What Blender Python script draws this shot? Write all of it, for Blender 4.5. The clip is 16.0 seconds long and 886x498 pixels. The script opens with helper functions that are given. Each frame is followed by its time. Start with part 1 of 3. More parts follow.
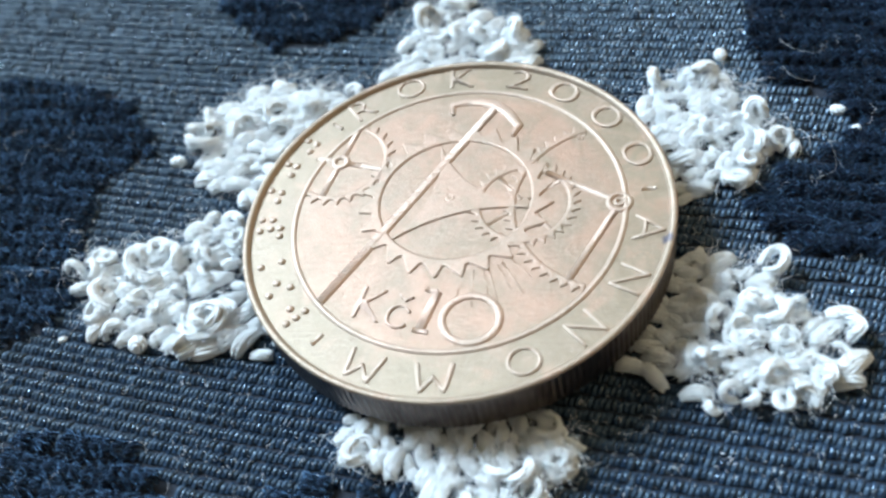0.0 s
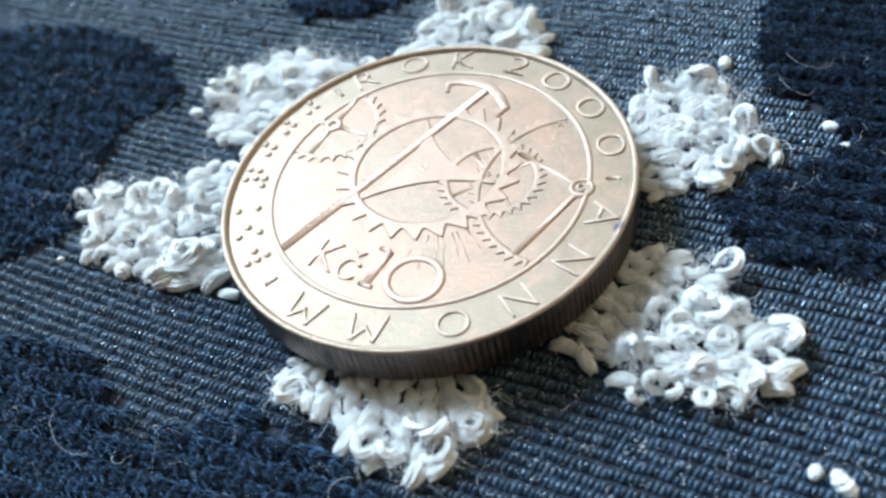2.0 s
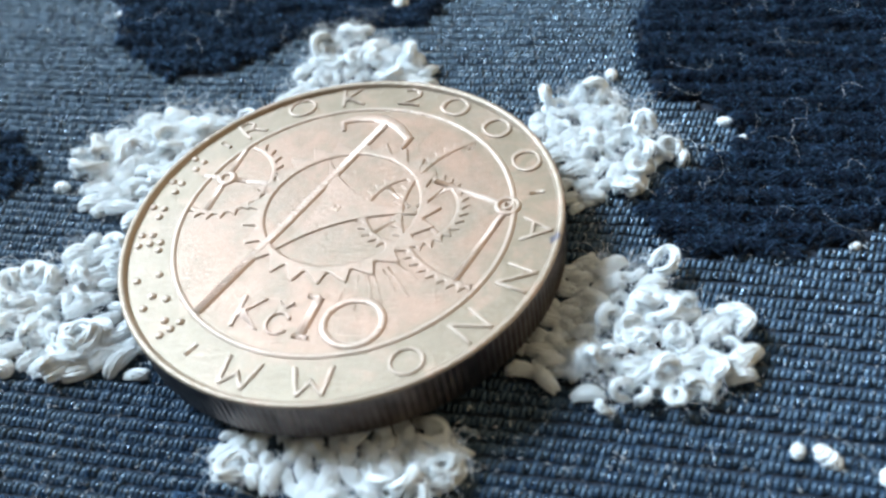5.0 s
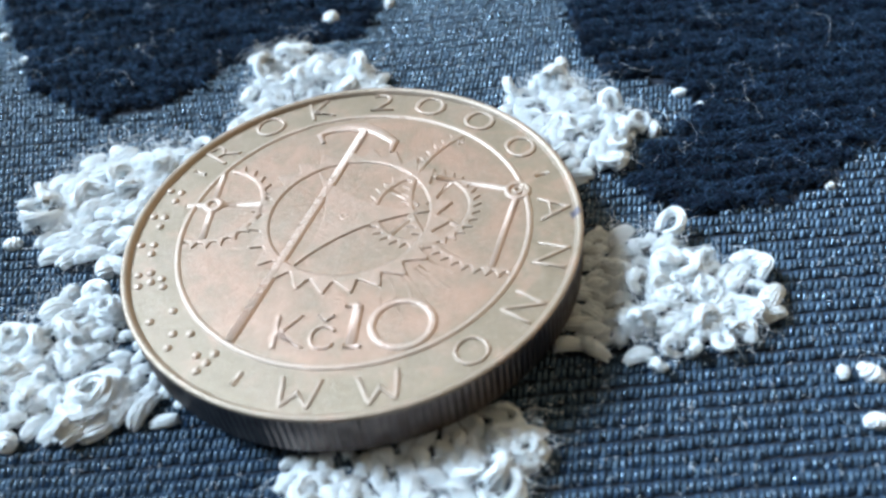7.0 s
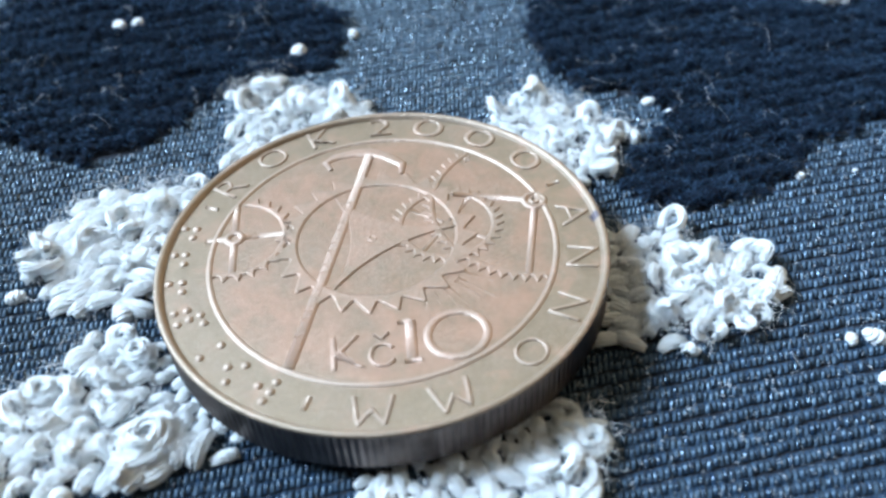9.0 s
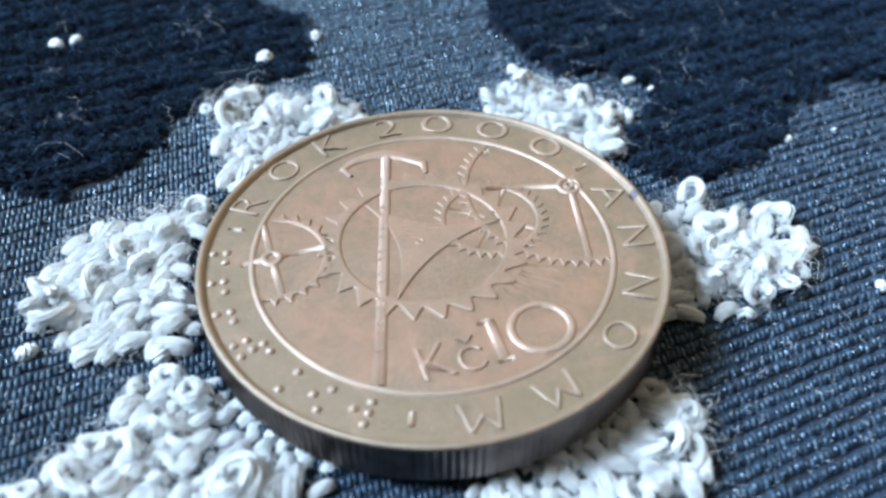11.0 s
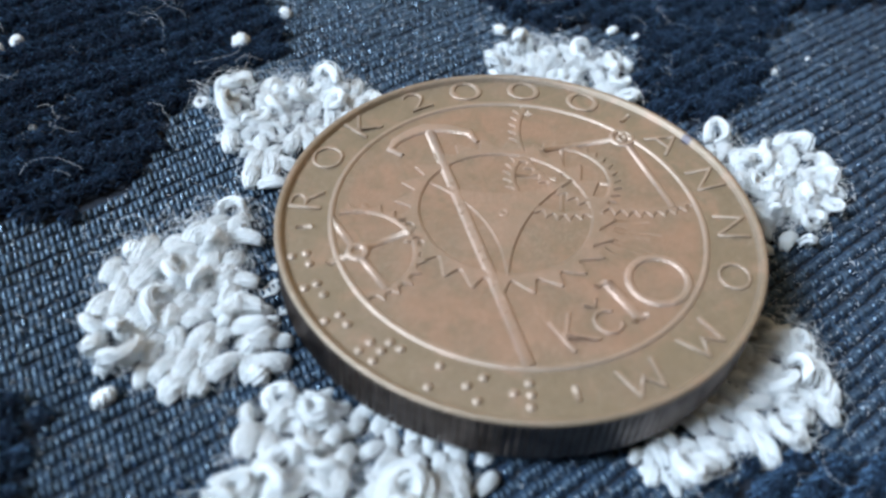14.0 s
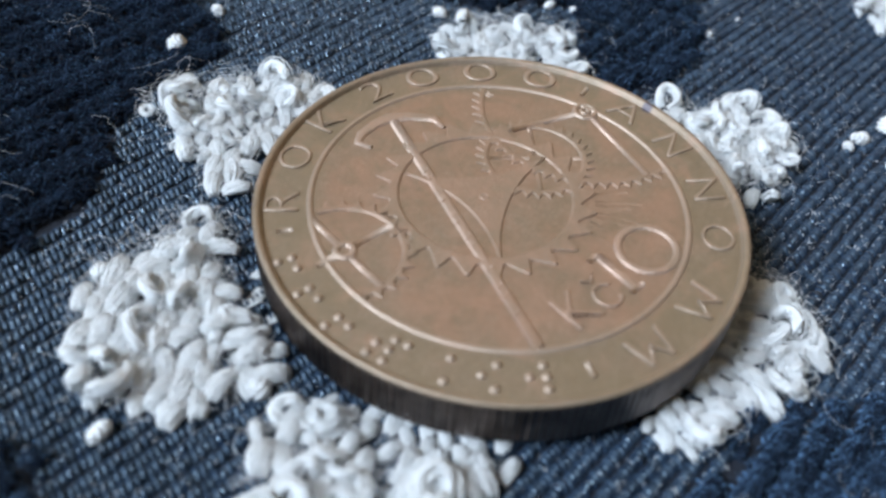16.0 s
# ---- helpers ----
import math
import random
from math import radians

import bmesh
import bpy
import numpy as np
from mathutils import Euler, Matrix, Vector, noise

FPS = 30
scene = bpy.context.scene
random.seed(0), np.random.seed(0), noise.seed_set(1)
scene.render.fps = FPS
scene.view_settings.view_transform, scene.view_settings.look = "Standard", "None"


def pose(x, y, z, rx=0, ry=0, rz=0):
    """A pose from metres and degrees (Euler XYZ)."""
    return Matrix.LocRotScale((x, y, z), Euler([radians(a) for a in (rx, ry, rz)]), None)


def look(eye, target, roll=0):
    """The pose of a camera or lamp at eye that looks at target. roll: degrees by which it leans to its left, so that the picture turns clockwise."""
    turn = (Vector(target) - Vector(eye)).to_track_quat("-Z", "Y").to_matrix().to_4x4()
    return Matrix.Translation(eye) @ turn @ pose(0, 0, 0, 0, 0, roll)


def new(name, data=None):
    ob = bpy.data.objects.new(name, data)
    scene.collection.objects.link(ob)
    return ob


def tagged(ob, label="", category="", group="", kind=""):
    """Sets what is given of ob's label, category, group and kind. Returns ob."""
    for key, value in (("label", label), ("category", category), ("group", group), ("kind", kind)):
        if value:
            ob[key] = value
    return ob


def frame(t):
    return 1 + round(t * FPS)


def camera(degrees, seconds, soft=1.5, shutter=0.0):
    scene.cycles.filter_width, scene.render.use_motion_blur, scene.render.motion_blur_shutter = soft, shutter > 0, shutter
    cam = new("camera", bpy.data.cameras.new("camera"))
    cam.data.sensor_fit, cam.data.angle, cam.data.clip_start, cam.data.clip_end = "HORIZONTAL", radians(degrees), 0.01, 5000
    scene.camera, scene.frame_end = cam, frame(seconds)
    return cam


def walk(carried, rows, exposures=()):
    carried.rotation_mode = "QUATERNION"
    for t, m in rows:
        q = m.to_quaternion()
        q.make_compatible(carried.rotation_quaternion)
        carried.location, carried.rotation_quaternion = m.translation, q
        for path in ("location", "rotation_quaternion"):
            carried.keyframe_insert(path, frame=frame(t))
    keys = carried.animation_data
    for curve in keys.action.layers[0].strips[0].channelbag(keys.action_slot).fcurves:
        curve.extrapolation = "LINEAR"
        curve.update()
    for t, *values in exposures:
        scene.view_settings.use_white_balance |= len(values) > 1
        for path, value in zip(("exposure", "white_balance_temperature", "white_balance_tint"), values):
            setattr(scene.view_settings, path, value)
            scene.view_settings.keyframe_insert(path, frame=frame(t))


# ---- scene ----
# A copper-plated coin lying on dark embroidered upholstery. Lengths below are in millimetres, scaled by MM.
MM = 0.001
cam = camera(52.54, 16.0, soft=2.8)
# held very near: little depth of field
cam.data.dof.use_dof = True
cam.data.dof.focus_distance, cam.data.dof.aperture_fstop = 0.051, 42.0
# seconds, place of the eye (mm), turn (degrees)
ROWS = [
    (0.0, 5.27, -30.41, 42.93, 34.27, 8.86, -0.61),
    (0.5, 7.11, -31.69, 41.92, 35.20, 8.90, 1.59),
    (1.0, 9.31, -32.58, 41.32, 35.79, 9.47, 4.53),
    (1.5, 11.67, -32.90, 40.86, 36.16, 9.78, 6.76),
    (2.0, 13.33, -33.16, 41.22, 37.12, 10.06, 9.25),
    (2.5, 15.13, -33.39, 40.67, 37.48, 9.95, 11.49),
    (3.0, 15.23, -32.74, 40.45, 38.06, 9.88, 11.70),
    (3.5, 13.60, -32.58, 39.58, 38.51, 9.54, 8.60),
    (4.0, 10.38, -33.35, 38.84, 38.17, 8.51, 4.49),
    (4.5, 8.97, -33.38, 38.66, 39.13, 7.52, 0.51),
    (7.0, -2.83, -33.06, 37.73, 41.08, 3.65, -17.23),
    (7.5, -6.17, -32.20, 37.90, 41.50, 2.99, -19.20),
    (8.0, -6.93, -31.97, 37.94, 42.10, 2.29, -21.45),
    (8.5, -8.13, -32.07, 38.06, 42.32, 1.69, -24.32),
    (9.0, -11.73, -31.52, 38.53, 42.91, 0.58, -26.70),
    (11.5, -22.02, -23.66, 36.82, 43.10, -3.13, -41.35),
    (12.0, -23.17, -23.39, 36.47, 43.17, -3.66, -43.92),
    (12.5, -24.97, -22.09, 35.86, 43.36, -4.34, -46.30),
    (13.0, -27.66, -18.26, 35.82, 43.27, -5.21, -48.32),
    (13.5, -29.26, -15.66, 35.00, 43.14, -5.89, -50.73),
    (14.0, -29.76, -13.40, 34.48, 42.61, -6.27, -52.79),
    (14.5, -30.11, -12.10, 34.47, 43.08, -6.39, -55.10),
    (15.0, -30.75, -10.94, 34.01, 43.05, -6.81, -57.43),
    (15.5, -31.48, -9.82, 33.97, 43.06, -6.94, -59.84),
    (16.0, -31.43, -9.50, 33.54, 42.65, -7.13, -61.37),
]
# seconds, stops, kelvin, tint
EXPOSURES = [(0.0, 0.27, 5780, 9), (4.5, 0.28, 5750, 9), (9.0, 0.3, 5500, 11), (12.5, -0.02, 5680, 12), (14.5, -0.28, 6000, 15), (16.0, -0.45, 6150, 17)]
walk(cam, [(t, pose(x * MM, y * MM, z * MM, rx, ry, rz)) for t, x, y, z, rx, ry, rz in ROWS], EXPOSURES)

# ---- light: one window, and what the room throws back ----
world = bpy.data.worlds.new("world")
scene.world = world
world.use_nodes = True
sky = world.node_tree.nodes.new("ShaderNodeTexSky")
sky.sky_type, sky.sun_disc = "NISHITA", False
sky.sun_elevation, sky.sun_rotation = radians(35), radians(-40)
world.node_tree.links.new(sky.outputs[0], world.node_tree.nodes["Background"].inputs[0])
world.node_tree.nodes["Background"].inputs[1].default_value = 0.08

WALL_X, WIN_Y, WIN_Z, WIN_W, WIN_H = -1.5, 1.16, 1.66, 1.05, 1.05
lamp = bpy.data.lights.new("window_light", "AREA")
lamp.shape, lamp.size, lamp.size_y, lamp.energy = "RECTANGLE", WIN_W - 0.12, WIN_H - 0.12, 178.0
lamp.color = (0.80, 0.93, 1.0)
new("window_light", lamp).matrix_world = look((WALL_X + 0.02, WIN_Y, WIN_Z), (WALL_X + 1.0, WIN_Y - 0.3, WIN_Z - 0.45))


# ---- materials ----
def material(name):
    m = bpy.data.materials.new(name)
    m.use_nodes = True
    nt = m.node_tree
    return m, nt, nt.nodes["Principled BSDF"]


def node(nt, kind, **inputs):
    n = nt.nodes.new(kind)
    for k, v in inputs.items():
        n.inputs[k.replace("_", " ")].default_value = v
    return n


def ramp(nt, fac, stops):
    r = nt.nodes.new("ShaderNodeValToRGB")
    el = r.color_ramp.elements
    while len(el) < len(stops):
        el.new(0.5)
    for e, (p, c) in zip(el, stops):
        e.position, e.color = p, (*c, 1)
    nt.links.new(fac, r.inputs[0])
    return r.outputs[0]


def mix(nt, fac, a, b, blend="MIX"):
    m = nt.nodes.new("ShaderNodeMix")
    m.data_type, m.blend_type = "RGBA", blend
    for s, v in ((m.inputs[0], fac), (m.inputs[6], a), (m.inputs[7], b)):
        if isinstance(v, (int, float)):
            s.default_value = v
        elif isinstance(v, tuple):
            s.default_value = (*v, 1)
        else:
            nt.links.new(v, s)
    return m.outputs[2]


def math_node(nt, op, a, b=0.0):
    m = nt.nodes.new("ShaderNodeMath")
    m.operation = op
    for s, v in ((m.inputs[0], a), (m.inputs[1], b)):
        if isinstance(v, (int, float)):
            s.default_value = v
        else:
            nt.links.new(v, s)
    return m.outputs[0]


def bump(nt, bsdf, height, distance, strength=1.0):
    b = nt.nodes.new("ShaderNodeBump")
    b.inputs["Strength"].default_value, b.inputs["Distance"].default_value = strength, distance
    nt.links.new(height, b.inputs["Height"])
    nt.links.new(b.outputs[0], bsdf.inputs["Normal"])


def coin_material(name, worn):
    m, nt, b = material(name)
    tc = nt.nodes.new("ShaderNodeTexCoord")
    pos = nt.nodes.new("ShaderNodeVectorMath")
    pos.operation = "SCALE"
    pos.inputs["Scale"].default_value = 1000.0
    nt.links.new(tc.outputs["Object"], pos.inputs[0])
    p = pos.outputs[0]
    flat = nt.nodes.new("ShaderNodeVectorMath")
    flat.operation = "MULTIPLY"
    flat.inputs[1].default_value = (1, 1, 0)
    nt.links.new(p, flat.inputs[0])
    ln = nt.nodes.new("ShaderNodeVectorMath")
    ln.operation = "LENGTH"
    nt.links.new(flat.outputs[0], ln.inputs[0])
    stain = node(nt, "ShaderNodeTexNoise", Scale=0.22, Detail=4.0, Roughness=0.62)
    nt.links.new(p, stain.inputs["Vector"])
    grain = node(nt, "ShaderNodeTexNoise", Scale=3.2, Detail=6.0, Roughness=0.75)
    nt.links.new(p, grain.inputs["Vector"])
    wob = math_node(nt, "ADD", ln.outputs["Value"], math_node(nt, "MULTIPLY", stain.outputs[0], 1.2))
    zone = ramp(nt, math_node(nt, "DIVIDE", wob, 14.0), [(0.0, (0, 0, 0)), (0.66, (0, 0, 0)), (0.73, (1, 1, 1)), (1.0, (1, 1, 1))])
    tone = mix(nt, zone, (0.375, 0.237, 0.16), (0.278, 0.216, 0.142))
    tone = mix(nt, ramp(nt, stain.outputs[0], [(0.38, (0, 0, 0)), (0.66, (0.85, 0.85, 0.85))]), tone, (0.27, 0.205, 0.14))
    # older olive and fresher pink toning in blotches
    blotch = node(nt, "ShaderNodeTexNoise", Scale=0.55, Detail=5.0, Roughness=0.68, Distortion=0.6)
    nt.links.new(p, blotch.inputs["Vector"])
    tone = mix(nt, ramp(nt, blotch.outputs[0], [(0.36, (0.6, 0.6, 0.6)), (0.5, (0, 0, 0))]), tone, (0.235, 0.185, 0.118))
    tone = mix(nt, ramp(nt, blotch.outputs[0], [(0.52, (0, 0, 0)), (0.68, (0.55, 0.55, 0.55))]), tone, (0.44, 0.275, 0.19))
    tone = mix(nt, 0.26, tone, ramp(nt, grain.outputs[0], [(0.3, (0.38, 0.34, 0.31)), (0.7, (1, 1, 1))]), "MULTIPLY")
    # a small dark spot near the edge
    spot = nt.nodes.new("ShaderNodeVectorMath")
    spot.operation = "DISTANCE"
    spot.inputs[1].default_value = (11.3, -3.65, 0.0)
    nt.links.new(flat.outputs[0], spot.inputs[0])
    near = ramp(nt, math_node(nt, "ADD", spot.outputs["Value"], math_node(nt, "MULTIPLY", grain.outputs[0], 0.2)), [(0.3, (1, 1, 1)), (0.48, (0, 0, 0))])
    tone = mix(nt, near, tone, (0.05, 0.05, 0.08))
    tone = mix(nt, worn, tone, (0.78, 0.61, 0.52))
    flecks = node(nt, "ShaderNodeTexNoise", Scale=6.5, Detail=4.0, Roughness=0.8)
    pits = node(nt, "ShaderNodeTexNoise", Scale=4.5, Detail=2.0, Roughness=0.6)
    nt.links.new(p, pits.inputs["Vector"])
    nt.links.new(p, flecks.inputs["Vector"])
    rub = ramp(nt, math_node(nt, "ADD", flecks.outputs[0], math_node(nt, "MULTIPLY", stain.outputs[0], 0.25)), [(0.66, (0, 0, 0)), (0.85, (0.22, 0.22, 0.22))])
    tone = mix(nt, rub, tone, (0.74, 0.60, 0.50))
    nt.links.new(tone, b.inputs["Base Color"])
    b.inputs["Metallic"].default_value = 0.45 + worn * 0.3
    # thin clear film of tarnish and grease, duller in patches
    film = node(nt, "ShaderNodeTexNoise", Scale=0.45, Detail=4.0, Roughness=0.6)
    nt.links.new(p, film.inputs["Vector"])
    nt.links.new(ramp(nt, film.outputs[0], [(0.35, (0.32 - worn * 0.06,) * 3), (0.65, (0.5 - worn * 0.1,) * 3)]), b.inputs["Coat Roughness"])
    b.inputs["Coat Weight"].default_value, b.inputs["Coat IOR"].default_value = 0.31, 1.8
    nt.links.new(ramp(nt, grain.outputs[0], [(0.25, (0.38 - worn * 0.05,) * 3), (0.75, (0.58 - worn * 0.1,) * 3)]), b.inputs["Roughness"])
    scratch = node(nt, "ShaderNodeTexNoise", Scale=2.2, Detail=6.0, Roughness=0.75)
    mp = nt.nodes.new("ShaderNodeMapping")
    mp.inputs["Rotation"].default_value, mp.inputs["Scale"].default_value = (0, 0, 0.9), (0.35, 3.0, 1)
    nt.links.new(p, mp.inputs[0])
    nt.links.new(mp.outputs[0], scratch.inputs["Vector"])
    h = math_node(nt, "ADD", math_node(nt, "MULTIPLY", grain.outputs[0], 0.6), math_node(nt, "MULTIPLY", scratch.outputs[0], 0.8))
    h = math_node(nt, "ADD", h, math_node(nt, "MULTIPLY", pits.outputs[0], 0.4 + worn * 1.7))
    bump(nt, b, h, 0.00005, 0.9)
    nt.links.new(b.inputs["Normal"].links[0].from_socket, b.inputs["Coat Normal"])
    return m


def edge_material():
    m, nt, b = material("tarnished coin edge with painted shade")
    tc = nt.nodes.new("ShaderNodeTexCoord")
    n = node(nt, "ShaderNodeTexNoise", Scale=900.0, Detail=4.0)
    nt.links.new(tc.outputs["Object"], n.inputs["Vector"])
    # shade and dark reflections of the coin's side are put into this colour
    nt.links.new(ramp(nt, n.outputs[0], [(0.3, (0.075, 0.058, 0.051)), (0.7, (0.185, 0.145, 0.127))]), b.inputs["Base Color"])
    b.inputs["Metallic"].default_value, b.inputs["Roughness"].default_value = 1.0, 0.36
    return m


def yarn_material(name, dark, light, rough=0.7, sheen=0.3, scale=3500.0, glow=0.0):
    m, nt, b = material(name)
    tc = nt.nodes.new("ShaderNodeTexCoord")
    n = node(nt, "ShaderNodeTexNoise", Scale=scale, Detail=4.0, Roughness=0.65)
    run = nt.nodes.new("ShaderNodeMapping")
    run.inputs["Scale"].default_value = (0.16, 2.6, 2.6) if glow else (1, 1, 1)
    nt.links.new(tc.outputs["Object"], run.inputs[0])
    nt.links.new(run.outputs[0], n.inputs["Vector"])
    geo = nt.nodes.new("ShaderNodeNewGeometry")
    fac = math_node(nt, "ADD", math_node(nt, "MULTIPLY", n.outputs[0], 0.6), math_node(nt, "MULTIPLY", geo.outputs["Random Per Island"], 0.5))
    if rough > 0.9:
        # tufts take up the dye unevenly
        tuft = node(nt, "ShaderNodeTexNoise", Scale=520.0, Detail=3.0, Roughness=0.6)
        nt.links.new(tc.outputs["Object"], tuft.inputs["Vector"])
        fac = math_node(nt, "ADD", fac, math_node(nt, "MULTIPLY", math_node(nt, "SUBTRACT", tuft.outputs[0], 0.58), 2.2))
    nt.links.new(ramp(nt, fac, [(0.25, dark), (0.85, light)]), b.inputs["Base Color"])
    b.inputs["Roughness"].default_value = rough
    b.inputs["Sheen Weight"].default_value = sheen
    b.inputs["Sheen Roughness"].default_value = 0.4
    b.inputs["Sheen Tint"].default_value = (0.29, 0.57, 1.0, 1) if rough > 0.9 else (1, 1, 1, 1)
    b.inputs["Specular IOR Level"].default_value = 0.6 if rough < 0.9 else 0.12
    if glow:
        # light seeps through the strands
        b.inputs["Subsurface Weight"].default_value = glow
        b.inputs["Subsurface Radius"].default_value = (1.0, 0.95, 0.85)
        b.inputs["Subsurface Scale"].default_value = 0.001
    bump(nt, b, n.outputs[0], 0.00012 if glow else 0.00006, 0.9 if glow else 0.7)
    return m


def weave_material():
    m, nt, b = material("blue black ribbed weave")
    geo = nt.nodes.new("ShaderNodeNewGeometry")
    tc = nt.nodes.new("ShaderNodeTexCoord")
    big = node(nt, "ShaderNodeTexNoise", Scale=110.0, Detail=3.0)
    nt.links.new(tc.outputs["Object"], big.inputs["Vector"])
    fine = node(nt, "ShaderNodeTexNoise", Scale=6000.0, Detail=3.0)
    nt.links.new(tc.outputs["Object"], fine.inputs["Vector"])
    mott = node(nt, "ShaderNodeTexNoise", Scale=620.0, Detail=2.0)
    nt.links.new(tc.outputs["Object"], mott.inputs["Vector"])
    fac = math_node(nt, "ADD", math_node(nt, "MULTIPLY", geo.outputs["Random Per Island"], 0.62), math_node(nt, "MULTIPLY", big.outputs[0], 0.28))
    fac = math_node(nt, "ADD", fac, math_node(nt, "MULTIPLY", math_node(nt, "SUBTRACT", mott.outputs[0], 0.42), 0.35))
    # the last stop paints glints on a few random beads
    col = ramp(nt, fac, [(0.1, (0.004, 0.0105, 0.024)), (0.55, (0.0095, 0.0215, 0.046)), (0.86, (0.024, 0.044, 0.078)), (0.96, (0.15, 0.175, 0.21))])
    nt.links.new(col, b.inputs["Base Color"])
    b.inputs["Specular IOR Level"].default_value = 0.78
    lot = math_node(nt, "FRACT", math_node(nt, "MULTIPLY", geo.outputs["Random Per Island"], 37.0))
    nt.links.new(ramp(nt, lot, [(0.0, (0.17, 0.17, 0.17)), (0.22, (0.36, 0.36, 0.36)), (1.0, (0.58, 0.58, 0.58))]), b.inputs["Roughness"])
    b.inputs["Specular Tint"].default_value = (0.62, 0.84, 1.0, 1)
    b.inputs["Sheen Weight"].default_value, b.inputs["Sheen Roughness"].default_value = 0.24, 0.35
    b.inputs["Sheen Tint"].default_value = (0.6, 0.8, 1.0, 1)
    bump(nt, b, fine.outputs[0], 0.00005, 0.6)
    return m


def plain_material(name, color, rough=0.8, scale=6.0):
    m, nt, b = material(name)
    tc = nt.nodes.new("ShaderNodeTexCoord")
    n = node(nt, "ShaderNodeTexNoise", Scale=scale, Detail=4.0)
    nt.links.new(tc.outputs["Object"], n.inputs["Vector"])
    nt.links.new(ramp(nt, n.outputs[0], [(0.3, tuple(c * 0.9 for c in color)), (0.7, color)]), b.inputs["Base Color"])
    b.inputs["Roughness"].default_value = rough
    return m


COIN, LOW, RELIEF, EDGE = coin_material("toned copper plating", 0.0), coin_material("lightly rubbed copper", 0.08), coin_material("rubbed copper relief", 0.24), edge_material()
WHITE = yarn_material("cream white cotton floss", (0.82, 0.865, 0.875), (0.90, 0.935, 0.94), 0.32, 0.5, 5000.0, 0.22)
WISP = yarn_material("fine white fibre", (0.85, 0.87, 0.88), (0.92, 0.93, 0.94), 0.5, 0.5)
NAVY = yarn_material("navy wool yarn", (0.0024, 0.0038, 0.009), (0.0095, 0.0175, 0.033), 1.0, 0.55, 2500.0)
HAIR = yarn_material("pale loose fibre", (0.5, 0.54, 0.58), (0.9, 0.92, 0.94), 0.35, 0.2)
WEAVE = weave_material()
BASE = plain_material("dark cloth ground", (0.009, 0.014, 0.025), 0.9, 300.0)
# colours of the unseen room, picked for warm bounce and low fill
PAINT = plain_material("warm ochre bounce paint", (0.82, 0.54, 0.28))
PALE = plain_material("pale grey wall paint", (0.66, 0.66, 0.66))
SHADE = plain_material("dark wall that cuts fill", (0.06, 0.05, 0.045))
CEILING = plain_material("cream ceiling paint", (0.64, 0.52, 0.36))
BOARDS = plain_material("brown floor", (0.06, 0.04, 0.03), 0.6)


# ---- mesh helpers ----
class Shape:
    """Vertices and faces of one mesh, in millimetres."""

    def __init__(self):
        self.v, self.f, self.n = [], [], 0

    def add(self, verts, faces):
        verts = np.asarray(verts, float)
        self.v.append(verts)
        self.f.extend([tuple(i + self.n for i in f) for f in faces])
        self.n += len(verts)

    def mesh(self, name, mat, smooth=True):
        me = bpy.data.meshes.new(name)
        v = np.concatenate(self.v) * MM if self.v else np.zeros((0, 3))
        me.from_pydata(v.tolist(), [], self.f)
        me.materials.append(mat)
        me.polygons.foreach_set("use_smooth", [smooth] * len(me.polygons))
        me.update()
        return me


def part(name, shape, mat, parent, label="", smooth=True):
    ob = new(name, shape.mesh(name, mat, smooth))
    ob.parent = parent
    return tagged(ob, label)


def tube(shape, path, radius, sides=5):
    path = np.asarray(path, float)
    n = len(path)
    radius = np.broadcast_to(radius, n)
    d = np.gradient(path, axis=0)
    d /= np.linalg.norm(d, axis=1)[:, None] + 1e-9
    up = np.where(np.abs(d[:, 2:3]) > 0.9, np.array([[1.0, 0, 0]]), np.array([[0, 0, 1.0]]))
    a = np.cross(d, up)
    a /= np.linalg.norm(a, axis=1)[:, None] + 1e-9
    b = np.cross(a, d)
    ang = np.arange(sides) * 2 * np.pi / sides
    ring = (np.cos(ang)[None, :, None] * a[:, None] + np.sin(ang)[None, :, None] * b[:, None]) * radius[:, None, None]
    v = (path[:, None] + ring).reshape(-1, 3)
    f = [(i * sides + k, i * sides + (k + 1) % sides, (i + 1) * sides + (k + 1) % sides, (i + 1) * sides + k) for i in range(n - 1) for k in range(sides)]
    f += [tuple(range(sides))[::-1], tuple((n - 1) * sides + k for k in range(sides))]
    shape.add(v, [q[::-1] for q in f])


def inside(poly, x, y):
    c = False
    for (x1, y1), (x2, y2) in zip(poly, poly[1:] + poly[:1]):
        if (y1 > y) != (y2 > y) and x < (x2 - x1) * (y - y1) / (y2 - y1) + x1:
            c = not c
    return c


def cloth(x, y):
    """Height of the cloth, which is pressed a little askew under the coin."""
    near = np.exp(-(x * x + y * y) / 330.0)
    return -0.45 + near * (0.015 * x - 0.045 * y) + 0.12 * np.sin(x * 0.11 + 1) * np.sin(y * 0.13)


rng = random.Random(7)

# ---- the room: unseen, added to shape fill and reflections ----
def box(name, x0, x1, y0, y1, z0, z1, mat):
    bm = bmesh.new()
    bmesh.ops.create_cube(bm, size=1.0, matrix=Matrix.LocRotScale(((x0 + x1) / 2, (y0 + y1) / 2, (z0 + z1) / 2), None, (x1 - x0, y1 - y0, z1 - z0)))
    me = bpy.data.meshes.new(name)
    bm.to_mesh(me)
    bm.free()
    me.materials.append(mat)
    return new(name, me)


